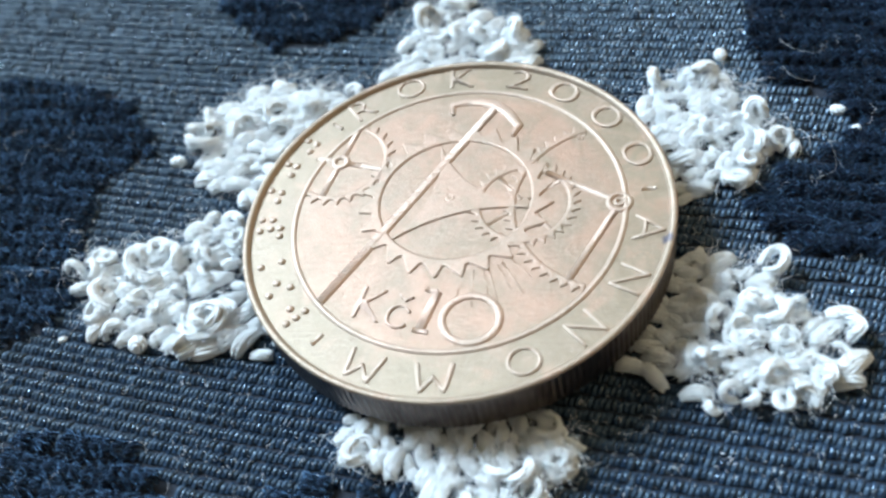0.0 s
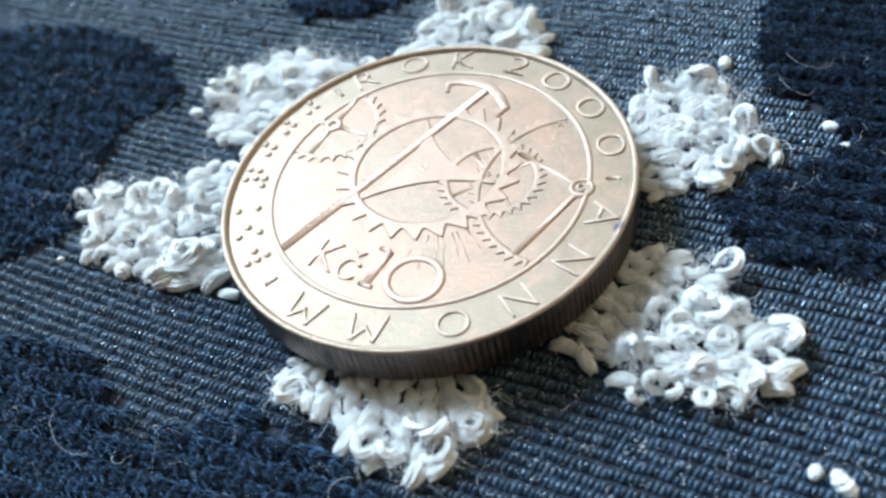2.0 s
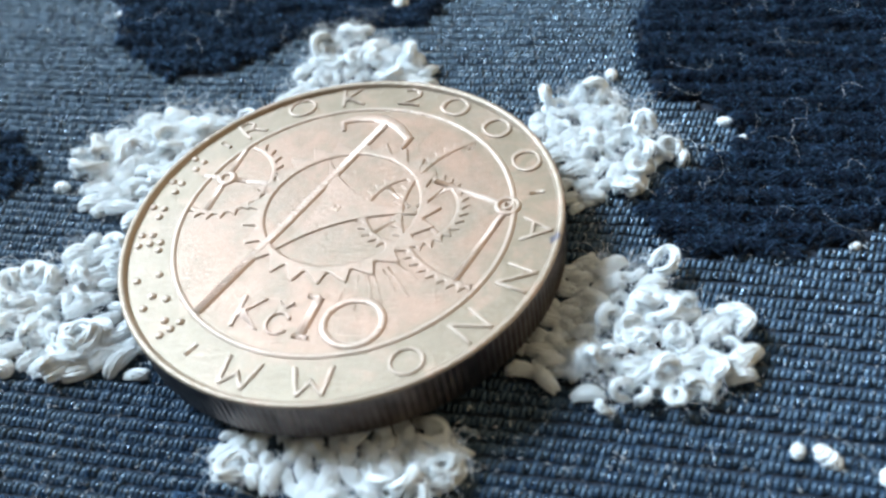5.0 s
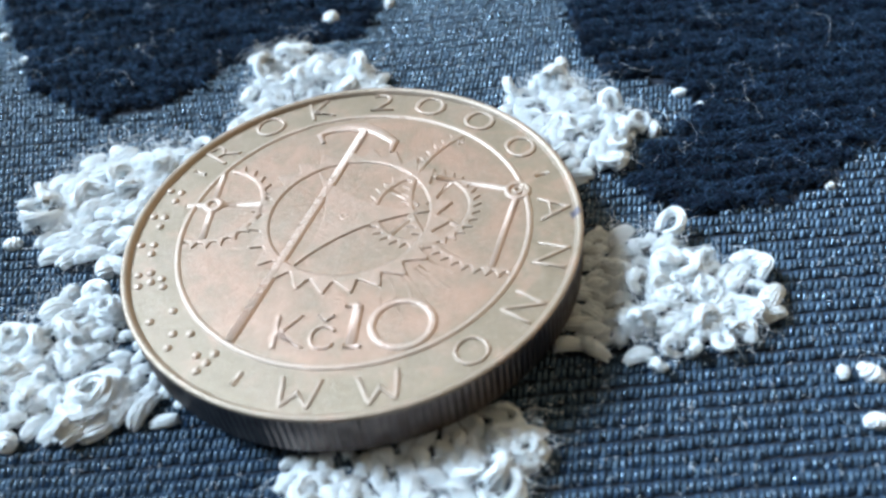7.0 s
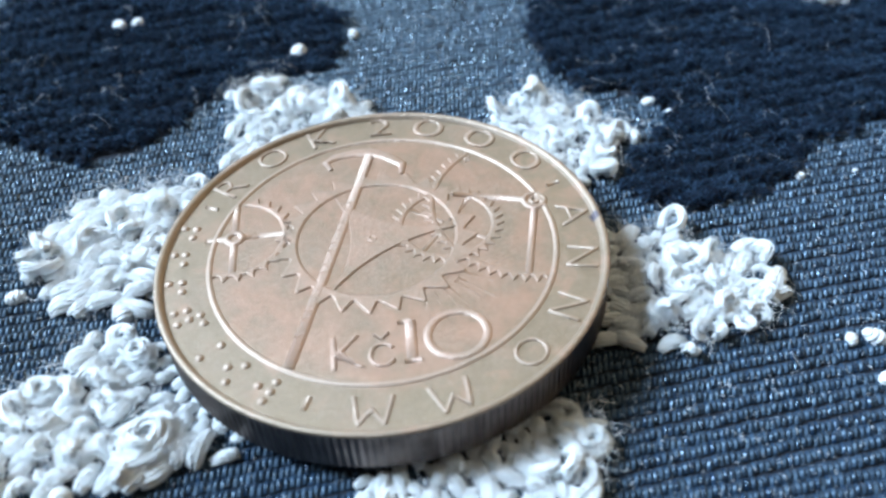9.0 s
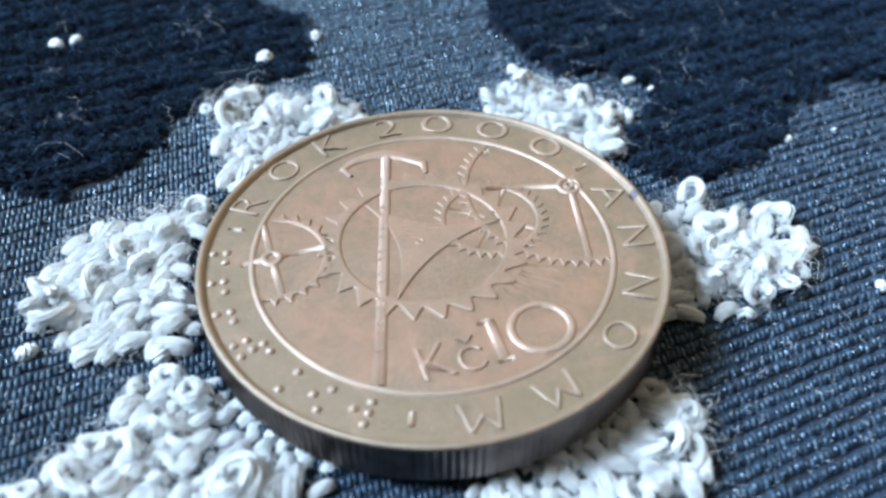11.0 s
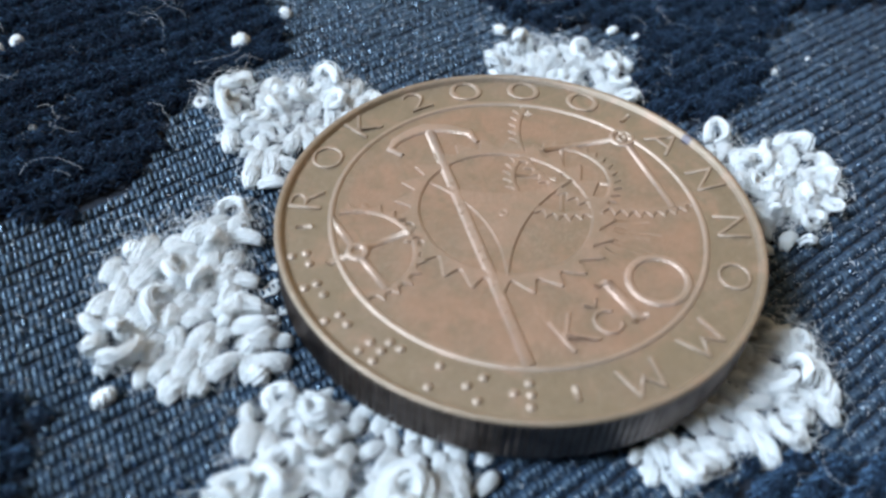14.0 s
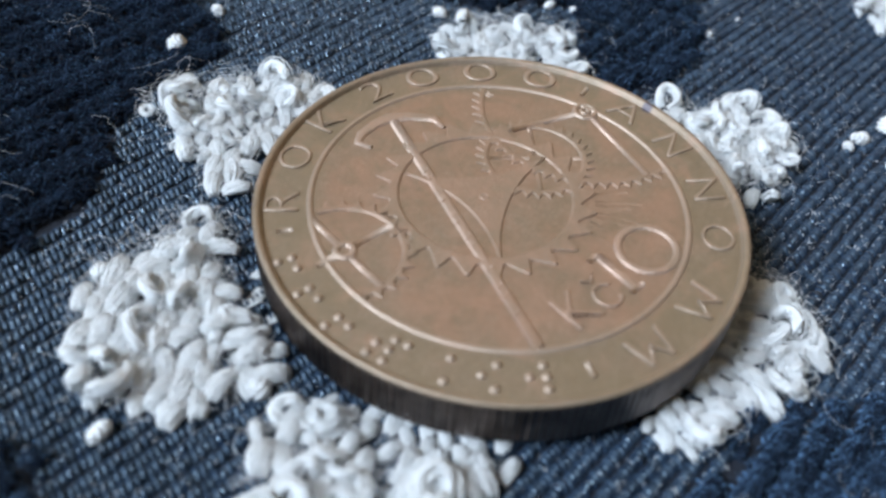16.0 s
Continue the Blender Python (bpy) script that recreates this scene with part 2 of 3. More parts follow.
FLOOR, CEIL = -0.45, 2.9
X1, Y0, Y1 = 1.8, -5.0, 3.3
tagged(box("floor", WALL_X - 0.2, X1 + 0.2, Y0 - 0.2, Y1 + 0.2, FLOOR - 0.1, FLOOR, BOARDS), "plain brown floor of the room", "floor", kind="structure")
tagged(box("ceiling", WALL_X - 0.2, X1 + 0.2, Y0 - 0.2, Y1 + 0.2, CEIL, CEIL + 0.1, CEILING), "unseen cream ceiling for warm fill", "ceiling", kind="structure")
# dark in place of the person and phone that block light from the front
tagged(box("wall_south", WALL_X - 0.2, X1 + 0.2, Y0 - 0.2, Y0, FLOOR, CEIL, SHADE), "unseen dark brown wall that cuts front fill", "wall", kind="structure")
tagged(box("wall_north", WALL_X - 0.2, X1 + 0.2, Y1, Y1 + 0.2, FLOOR, CEIL, PALE), "unseen pale grey wall for bounce light", "wall", kind="structure")
tagged(box("wall_east", X1, X1 + 0.2, Y0, Y1, FLOOR, CEIL, PAINT), "unseen ochre wall for warm fill", "wall", kind="structure")


def wall_with_window():
    s = Shape()
    y0, y1 = WIN_Y - WIN_W / 2, WIN_Y + WIN_W / 2
    z0, z1 = WIN_Z - WIN_H / 2, WIN_Z + WIN_H / 2
    for a, b, c, d in ((Y0, y0, FLOOR, CEIL), (y1, Y1, FLOOR, CEIL), (y0, y1, FLOOR, z0), (y0, y1, z1, CEIL)):
        v = [(x, y, z) for x in (WALL_X - 0.2, WALL_X) for y in (a, b) for z in (c, d)]
        s.add(np.array(v) / MM, [(0, 1, 3, 2), (4, 6, 7, 5), (0, 4, 5, 1), (2, 3, 7, 6), (0, 2, 6, 4), (1, 5, 7, 3)])
    return new("wall_west", s.mesh("wall_west", SHADE, False))


tagged(wall_with_window(), "unseen dark brown wall with a window opening", "wall", kind="structure")

# ---- the upholstered seat: cloth sheet over a block ----
CLOTH = 250


def seat():
    s = Shape()
    fine = np.linspace(-70, 70, 141)
    g = np.concatenate([[-CLOTH, -150, -100], fine, [100, 150, CLOTH]])
    n = len(g)
    X, Y = np.meshgrid(g, g, indexing="ij")
    Z = cloth(X, Y) - 0.12
    top = np.stack([X, Y, Z], -1).reshape(-1, 3)
    f = [(i * n + j, (i + 1) * n + j, (i + 1) * n + j + 1, i * n + j + 1) for i in range(n - 1) for j in range(n - 1)]
    s.add(top, f)
    edge = [i * n for i in range(n)] + [(n - 1) * n + j for j in range(1, n)] + [i * n + n - 1 for i in range(n - 2, -1, -1)] + [j for j in range(n - 2, 0, -1)]
    low = top[edge].copy()
    low[:, 2] = FLOOR / MM
    k = len(edge)
    s.add(low, [])
    base = s.n - k
    s.f += [(edge[(i + 1) % k], edge[i], base + i, base + (i + 1) % k) for i in range(k)]
    return tagged(new("upholstered_seat", s.mesh("upholstered_seat", BASE)), "dark navy upholstered seat with ribbed cloth cover", "seat")


SEAT = seat()

# outlines of the embroidery, seen from above
PETALS = [
    ("top", [(-5.1, 13.5), (-4.4, 16.3), (-3.1, 18.2), (-2.9, 20.0), (-2.7, 21.4), (-1.5, 20.6), (-0.4, 21.1), (1.2, 21.2), (1.6, 19.4), (2.9, 18.5), (4.2, 17.5), (5.2, 15.7), (5.5, 14.3), (4, 10), (-3, 10)]),
    ("upper right", [(11.6, 9.0), (12.7, 10.2), (14.6, 10.9), (16.4, 10.8), (17.9, 9.6), (18.6, 7.9), (18.7, 6.3), (20.2, 4.6), (19.6, 3.8), (17.8, 3.6), (17.1, 2.1), (15.9, 1.2), (14.9, 1.9), (13.0, 0.8), (10, 4)]),
    ("lower right", [(12.6, -2.2), (15.0, -3.5), (16.9, -3.1), (17.8, -3.9), (17.0, -5.2), (17.4, -6.5), (18.5, -7.1), (19.8, -7.0), (20.2, -8.0), (19.4, -9.0), (19.8, -10.6), (18.6, -11.6), (17.1, -11.4), (16.4, -12.5), (15.6, -12.9),
                     (14.2, -12.0), (12.9, -12.7), (11.9, -12.2), (11.2, -10.6), (9.3, -10.2), (8.6, -9.4), (8, -5)]),
    ("bottom", [(-6.7, -10.9), (-6.6, -12.6), (-6.8, -14.1), (-5.4, -14.1), (-3.9, -14.3), (-2.2, -15.3), (-1.0, -16.6), (1.7, -17.3), (3.2, -16.9), (4.2, -15.8), (5.2, -15.4), (5.9, -14.2), (5.2, -13.0), (4.8, -12.0), (3.6, -11.4), (0, -10)]),
    ("lower left", [(-12.8, 2.2), (-14.4, 3.0), (-16.6, 3.1), (-18.6, 2.3), (-20.0, 1.5), (-22.0, 1.5), (-23.8, 1.4), (-25.0, 1.0), (-24.4, -0.8), (-22.4, -1.8), (-23.0, -3.2), (-22.4, -4.2), (-20.7, -4.8), (-19.1, -5.6), (-17.1, -5.6),
                    (-16.2, -6.6), (-15.0, -6.9), (-13.6, -6.2), (-12.5, -6.7), (-10.2, -7.4), (-10.0, -2.0)]),
    ("upper left", [(-18.2, 8.4), (-18.3, 10.6), (-17.4, 12.5), (-15.5, 13.6), (-14.2, 14.5), (-12.5, 15.0), (-10.4, 14.2), (-8.3, 13.8), (-6.4, 12.9), (-7.0, 9.0), (-11.4, 4.8), (-12.8, 4.1), (-14.2, 4.3), (-16.2, 5.6), (-17.0, 6.9)]),
]
PATCHES = [
    [(-44, 19), (-30, 17.4), (-23.6, 15.4), (-21.4, 10.0), (-25.0, 6.6), (-23.8, 0.5), (-25.0, -3.2), (-28.3, -5.0), (-44, -6)],
    [(-28, -10.5), (-24.6, -10.9), (-19.0, -11.6), (-15.4, -14.2), (-14.4, -16.6), (-12.4, -16.0), (-7.6, -14.4), (-3.4, -15.4), (-0.6, -17.4), (0.6, -19.4), (2.6, -21), (3, -26), (-28, -26)],
    [(-18, 24), (-13.6, 18.8), (-9.6, 18.4), (-3.4, 21.6), (0.2, 21.8), (5.2, 20.8), (8.2, 26.0), (6, 36), (-8, 44), (-20, 38)],
    [(19.6, 18.0), (19.5, 10.8), (22.8, 8.0), (24.0, 5.2), (20.8, 3.4), (16.6, 0.6), (18.2, -3.2), (22.7, -3.7), (27.0, -4.0), (30.8, -1.2), (36.2, -2.2), (46, -9), (52, 12), (38, 26), (26, 24)],
]


def covered(x, y):
    if x * x + y * y < 121:
        return True
    return any(inside(p, x, y) for p in PATCHES)


def ribbed_weave():
    """Rows of raised thread floats, each a small rounded bead."""
    s = Shape()
    a = radians(-14)
    ca, sa = math.cos(a), math.sin(a)
    row, step = 0.70, 0.31
    nu, nv = 4, 4
    u = np.linspace(-1, 1, nu)
    v = np.linspace(-1, 1, nv)
    U, V = np.meshgrid(u, v, indexing="ij")
    prof = np.sqrt(np.clip(1 - 0.85 * U ** 2, 0, 1)) * np.sqrt(np.clip(1 - 0.9 * V ** 2, 0, 1))
    faces = [(i * nv + j, (i + 1) * nv + j, (i + 1) * nv + j + 1, i * nv + j + 1) for i in range(nu - 1) for j in range(nv - 1)]
    verts, allf, n = [], [], 0
    for r in range(-75, 76):
        for k in range(-175, 176):
            p, q = k * step + (r % 2) * step * 0.5 + rng.uniform(-0.03, 0.03), r * row + 0.05 * math.sin(k * 0.11 + r * 1.7) + rng.uniform(-0.05, 0.05)
            # the cloth is drawn a little askew, so that its rows wander
            x, y = p * ca - q * sa, p * sa + q * ca + 0.0012 * p * q + 0.25 * math.sin(p * 0.09 + q * 0.05)
            if not (-46 < x < 50 and -26 < y < 44) or covered(x, y):
                continue
            w, l, h = step * rng.uniform(0.46, 0.62), row * rng.uniform(0.38, 0.48), rng.uniform(0.28, 0.41)
            lu, lv = U * w + V * l * rng.uniform(0.15, 0.27), V * l
            X, Y = x + lu * ca - lv * sa, y + lu * sa + lv * ca
            verts.append(np.stack([X, Y, cloth(X, Y) - 0.10 + prof * h], -1).reshape(-1, 3))
            allf.extend([tuple(i + n for i in f) for f in faces])
            n += nu * nv
    s.v, s.f, s.n = verts, allf, n
    return s


part("weave", ribbed_weave(), WEAVE, SEAT, "blue-grey raised threads of the ribbed weave")["kind"] = "stuff"


def lint_glints():
    """Short bright fibres that stand out of the weave, thickest round the white stitches; many stand in for glints of
    the threads.
    """
    r = random.Random(11)
    s = Shape()
    n = 0
    while n < 4600:
        x, y = r.uniform(-34, 36), r.uniform(-23, 32)
        near = math.hypot(x, y)
        if covered(x, y) or near < 12.5 or r.random() > math.exp(-(near - 14) / 16.0):
            continue
        n += 1
        t = np.linspace(0, 1, 4)
        d, e, bend = r.uniform(0, 6.28), r.choice((0.05, 0.08, 0.12, 0.2, 0.32)), r.uniform(-1.5, 1.5)
        path = np.stack([x + np.cos(d + bend * t) * e * t, y + np.sin(d + bend * t) * e * t, cloth(x, y) + 0.2 + 0.12 * np.sin(np.pi * t) + r.uniform(0, 0.08)], -1)
        tube(s, path, r.uniform(0.006, 0.018), 3)
    return s


part("lint_glints", lint_glints(), HAIR, SEAT, "fine pale fibres and made-up glints on the weave")["kind"] = "stuff"


# ---- navy wool embroidery ----
def wool_patch(poly, seed):
    r = random.Random(seed)
    rows, fuzz = Shape(), Shape()
    xs, ys = [p[0] for p in poly], [p[1] for p in poly]
    a = radians(-12)
    ca, sa = math.cos(a), math.sin(a)
    pitch, step = 1.3, 0.62
    for i in range(-45, 46):
        for k in range(-100, 101):
            p, q = k * step + r.uniform(-0.15, 0.15), i * pitch + 0.16 * math.sin(k * 0.23 + i) + r.uniform(-0.06, 0.06)
            x, y = p * ca - q * sa, p * sa + q * ca
            if not inside(poly, x + r.uniform(-0.4, 0.4), y + r.uniform(-0.4, 0.4)) or not (-46 < x < 52 and -26 < y < 46):
                continue
            z = cloth(x, y)
            lift = 0.68 + 0.16 * math.sin(k * 0.38 + i * 2.1) + r.uniform(-0.15, 0.2)
            # a soft roll of fibres along the row, low where two rows meet
            for j in range(11):
                side = (j - 5) / 5 + r.uniform(-0.15, 0.15)
                t = np.linspace(0, 1, 5)
                l = r.uniform(0.6, 1.3)
                along = (t - 0.5) * l
                across = side * 0.5 + (t - 0.5) * r.uniform(-0.8, 0.8)
                up = (0.35 + 0.65 * np.sin(np.pi * t)) * lift * math.sqrt(max(0.05, 1.05 - side * side)) + 0.03
                path = np.stack([x + along * ca - across * sa, y + along * sa + across * ca, z + up], -1)
                tube(rows, path, r.uniform(0.045, 0.11) * (0.55 + 0.45 * np.sin(np.pi * t)), 4)
            for _ in range(7):
                t = np.linspace(0, 1, 4)
                d, e = r.uniform(0, 6.28), r.uniform(0.4, 1.1)
                cx, cy = r.uniform(-0.5, 0.5), r.uniform(-0.35, 0.35)
                bend = r.uniform(-0.9, 0.9)
                path = np.stack([x + cx + np.cos(d + bend * t) * e * t, y + cy + np.sin(d + bend * t) * e * t, z + lift * 0.8 + np.sin(np.pi * t * 0.8) * r.uniform(0.1, 0.4)], -1)
                tube(fuzz, path, 0.014, 3)
    ob = tagged(new("embroidered_patch", rows.mesh("embroidered_patch", NAVY)), "fluffy navy wool embroidery in rows on the dark cloth", "embroidery", "navy embroidery")
    part("fuzz", fuzz, NAVY, ob, "fine navy fibres")["kind"] = "stuff"
    return ob


for i, poly in enumerate(PATCHES):
    wool_patch(poly, 20 + i)


# ---- white flower: petals of looped floss stitches ----
def satin_stitch(seed):
    """A short fat stitch of soft floss: a spindle of loose strands that part and cross a little."""
    r = random.Random(seed)
    s = Shape()
    L, W, H = r.uniform(1.65, 2.25), r.uniform(0.46, 0.6), r.uniform(0.5, 0.72)
    t = np.linspace(0, 1, 13)
    body = np.sin(np.pi * (0.05 + 0.9 * t) ** r.uniform(0.8, 1.2)) ** 0.42
    mid = r.uniform(-0.8, 0.8) * (t - 0.5) ** 2 + r.uniform(-0.25, 0.25) * (t - 0.5)
    tube(s, np.stack([(t - 0.5) * L * 0.9, mid, 0.05 + body * H * 0.55], -1), 0.04 + 0.72 * W * body, 8)
    wind = r.uniform(-1.1, 1.1)
    for ring, count, size in ((0.92, 9, 0.10), (0.98, 11, 0.06), (1.05, 6, 0.035)):
        for k in range(count):
            a = math.pi * (k + r.random()) / count + wind * (t - 0.5) + r.uniform(-0.5, 0.5) * (t - 0.5)
            out = ring * r.uniform(0.9, 1.06) * (0.1 + 0.9 * body)
            path = np.stack([(t - 0.5) * L * r.uniform(0.88, 1.04), np.cos(a) * out * W * 0.9 + mid, 0.05 + body * H * 0.5 + np.sin(a) * out * W * 0.85], -1)
            tube(s, path, size * r.uniform(0.8, 1.2) * (0.55 + 0.45 * body), 5)
    return s.mesh("stitch", WHITE)


def cord(s, path, thick, r, plies=9, turns=0.5):
    """A soft cord of loose plies that follows a path and thins out at its ends."""
    n = len(path)
    t = np.linspace(0, 1, n)
    d = np.gradient(path, axis=0)
    d /= np.linalg.norm(d, axis=1)[:, None] + 1e-9
    up = np.array([0.0, 0.0, 1.0]) - d * d[:, 2:3]
    up /= np.linalg.norm(up, axis=1)[:, None] + 1e-6
    side = np.cross(d, up)
    swell = 0.72 + 0.28 * np.sin(np.pi * t)
    flat = r.uniform(0.75, 1.25)
    tube(s, path, thick * 0.66 * swell, 6)
    for k in range(plies):
        a = 2 * math.pi * (k + r.uniform(-0.3, 0.3)) / plies + turns * 2 * math.pi * t + r.uniform(-0.5, 0.5) * t * t
        off = thick * r.uniform(0.6, 0.82) * swell
        tube(s, path + np.cos(a)[:, None] * side * (off * flat)[:, None] + np.sin(a)[:, None] * up * (off / flat)[:, None], thick * r.uniform(0.22, 0.36), 5)
    for k in range(4):
        a = r.uniform(0, 6.28) + r.uniform(-3, 3) * t
        tube(s, path + (np.cos(a)[:, None] * side + np.sin(a)[:, None] * up) * thick * r.uniform(0.95, 1.3), thick * 0.1, 4)


def curl_stitch(seed, big=1.0, ring=False):
    """A loop of cord that rises from the ground and bends back; a ring closes on itself."""
    r = random.Random(seed)
    s = Shape()
    t = np.linspace(0, 1, 22)
    sweep = r.uniform(5.2, 6.6) if ring else r.uniform(2.2, 4.6)
    R = (r.uniform(0.5, 0.66) if ring else r.uniform(0.5, 0.85)) * big
    a = r.uniform(0, 6.28) + (t - 0.5) * sweep
    lean = r.uniform(0.5, 1.3) * r.choice((-1, 1))
    x = R * np.cos(a) + r.uniform(-0.3, 0.3) * (t - 0.5)
    y = R * np.sin(a) * r.uniform(0.65, 1.0) + r.uniform(-0.7, 0.7) * (t - 0.5)
    tip = r.uniform(0, 6.28)
    z = 0.5 + lean * 0.5 * (x * math.cos(tip) + y * math.sin(tip)) + 0.25 * np.sin(np.pi * t) + r.uniform(-0.25, 0.25) * (t - 0.5)
    z = np.maximum(z, 0.12) * np.clip(0.25 + np.minimum(t, 1 - t) * 7, 0, 1)
    cord(s, np.stack([x, y, z], -1), r.uniform(0.23, 0.34) * (0.82 if ring else 1.0) * big ** 0.5, r)
    return s.mesh("curl", WHITE)


def rose_stitch(seed):
    """Many turns of loose thread, laid over one another in long loops."""
    r = random.Random(seed)
    s = Shape()
    for k in range(11):
        t = np.linspace(0, 1, 24)
        a = r.uniform(0, 6.28) + t * r.uniform(0.75, 1.1) * 2 * np.pi
        R = 0.35 + 1.0 * ((k + 0.5) / 11) ** 0.8
        turn = r.gauss(0.5, 0.45)
        x, y = R * np.cos(a), R * np.sin(a) * r.uniform(0.5, 0.85)
        z = 1.25 - 0.75 * (R / 1.35) ** 2 + r.uniform(-0.1, 0.15) + 0.22 * np.sin(a + r.uniform(0, 6))
        path = np.stack([x * math.cos(turn) - y * math.sin(turn), x * math.sin(turn) + y * math.cos(turn), np.maximum(z, 0.15)], -1)
        cord(s, path, r.uniform(0.14, 0.2), r, 4, 1.2)
    tube(s, np.array([(0, 0, 0.0), (0, 0, 0.3), (0, 0, 0.7), (0, 0, 1.0)]), np.array([1.0, 1.0, 0.85, 0.3]), 10)
    return s.mesh("loop", WHITE)


def knot_stitch(seed):
    """One strand wound into a small ball."""
    r = random.Random(seed)
    s = Shape()
    t = np.linspace(0.03, 0.97, 60)
    a = t * 2 * np.pi * 5.5 + r.uniform(0, 6)
    lat = np.pi * (t - 0.5)
    R = 0.36
    p = np.stack([R * np.cos(lat) * np.cos(a), R * np.cos(lat) * np.sin(a), R * np.sin(lat)], -1)
    tilt = Euler((r.uniform(0.4, 1.4), r.uniform(-0.5, 0.5), 0)).to_matrix()
    p = p @ np.array(tilt).T + np.array([0, 0, 0.34])
    tube(s, p, 0.12, 5)
    return s.mesh("knot", WHITE)


SATIN = [satin_stitch(i) for i in range(12)]
CURLS = [curl_stitch(40 + i) for i in range(16)]
BIG_CURLS = [curl_stitch(60 + i, 1.1, i % 4 > 0) for i in range(8)]
ROSE = rose_stitch(70)
KNOTS = [knot_stitch(80 + i) for i in range(4)]
# for each petal the way in which the stitches run (degrees) and the share of curls
LAY = {"top": (30, 0.6), "upper right": (40, 0.75), "lower right": (15, 0.68), "bottom": (60, 0.65), "lower left": (26, 0.42), "upper left": (20, 0.16)}
# the largest loops: place and size
LOOPS = [(16.8, -4.0, 1.05), (4.1, -12.4, 0.9), (16.0, 2.0, 1.0), (19.1, 4.5, 0.9), (-24.0, 0.2, 0.95), (-22.2, 0.6, 1.0), (-21.9, -3.3, 1.05), (-19.4, -2.4, 0.9), (14.4, -8.8, 0.9), (19.3, -8.0, 1.1), (15.6, -12.0, 0.9), (13.2, -11.2, 0.85),
         (0.1, 19.9, 1.2), (-2.5, 20.5, 0.7), (-16.9, 0.3, 1.05), (-0.4, -15.7, 1.1), (-5.5, -13.1, 1.1), (1.6, -14.8, 1.0), (2.9, -15.9, 1.0), (13.6, 9.2, 1.0), (17.6, -10.4, 1.0), (18.8, -9.8, 0.9), (-12.5, 11.7, 1.15), (-16.5, 11.9, 0.95), (-1.6, 15.7, 0.9)]
ROSES = [(-14.7, -4.6, 1.0), (-18.8, 1.0, 0.7), (-13.8, 1.3, 0.62), (16.5, 8.1, 0.6), (4.4, -14.4, 0.65), (16.5, -8.7, 0.6)]
FLOWER = tagged(new("embroidered_flower"), "cream white flower embroidered in looped cotton floss", "embroidery")


def coin_floor(x, y):
    """Underside of the coin."""
    return 0.25 + 0.0245 * x - 0.0588 * y


def place(mesh, name, x, y, z, turn, size, parent, tilt=0.0, high=1.0):
    ob = new(name, mesh)
    ob.parent = parent
    ob.matrix_basis = Matrix.LocRotScale((x * MM, y * MM, z * MM), Euler((tilt, tilt * 0.6, turn)), (size, size, size * high))
    return ob


def depth(poly, x, y):
    """Distance to the nearest side of an outline, less than zero outside."""
    best = 1e9
    for (x1, y1), (x2, y2) in zip(poly, poly[1:] + poly[:1]):
        dx, dy = x2 - x1, y2 - y1
        t = min(1.0, max(0.0, ((x - x1) * dx + (y - y1) * dy) / (dx * dx + dy * dy)))
        best = min(best, math.hypot(x - x1 - t * dx, y - y1 - t * dy))
    return best if inside(poly, x, y) else -best


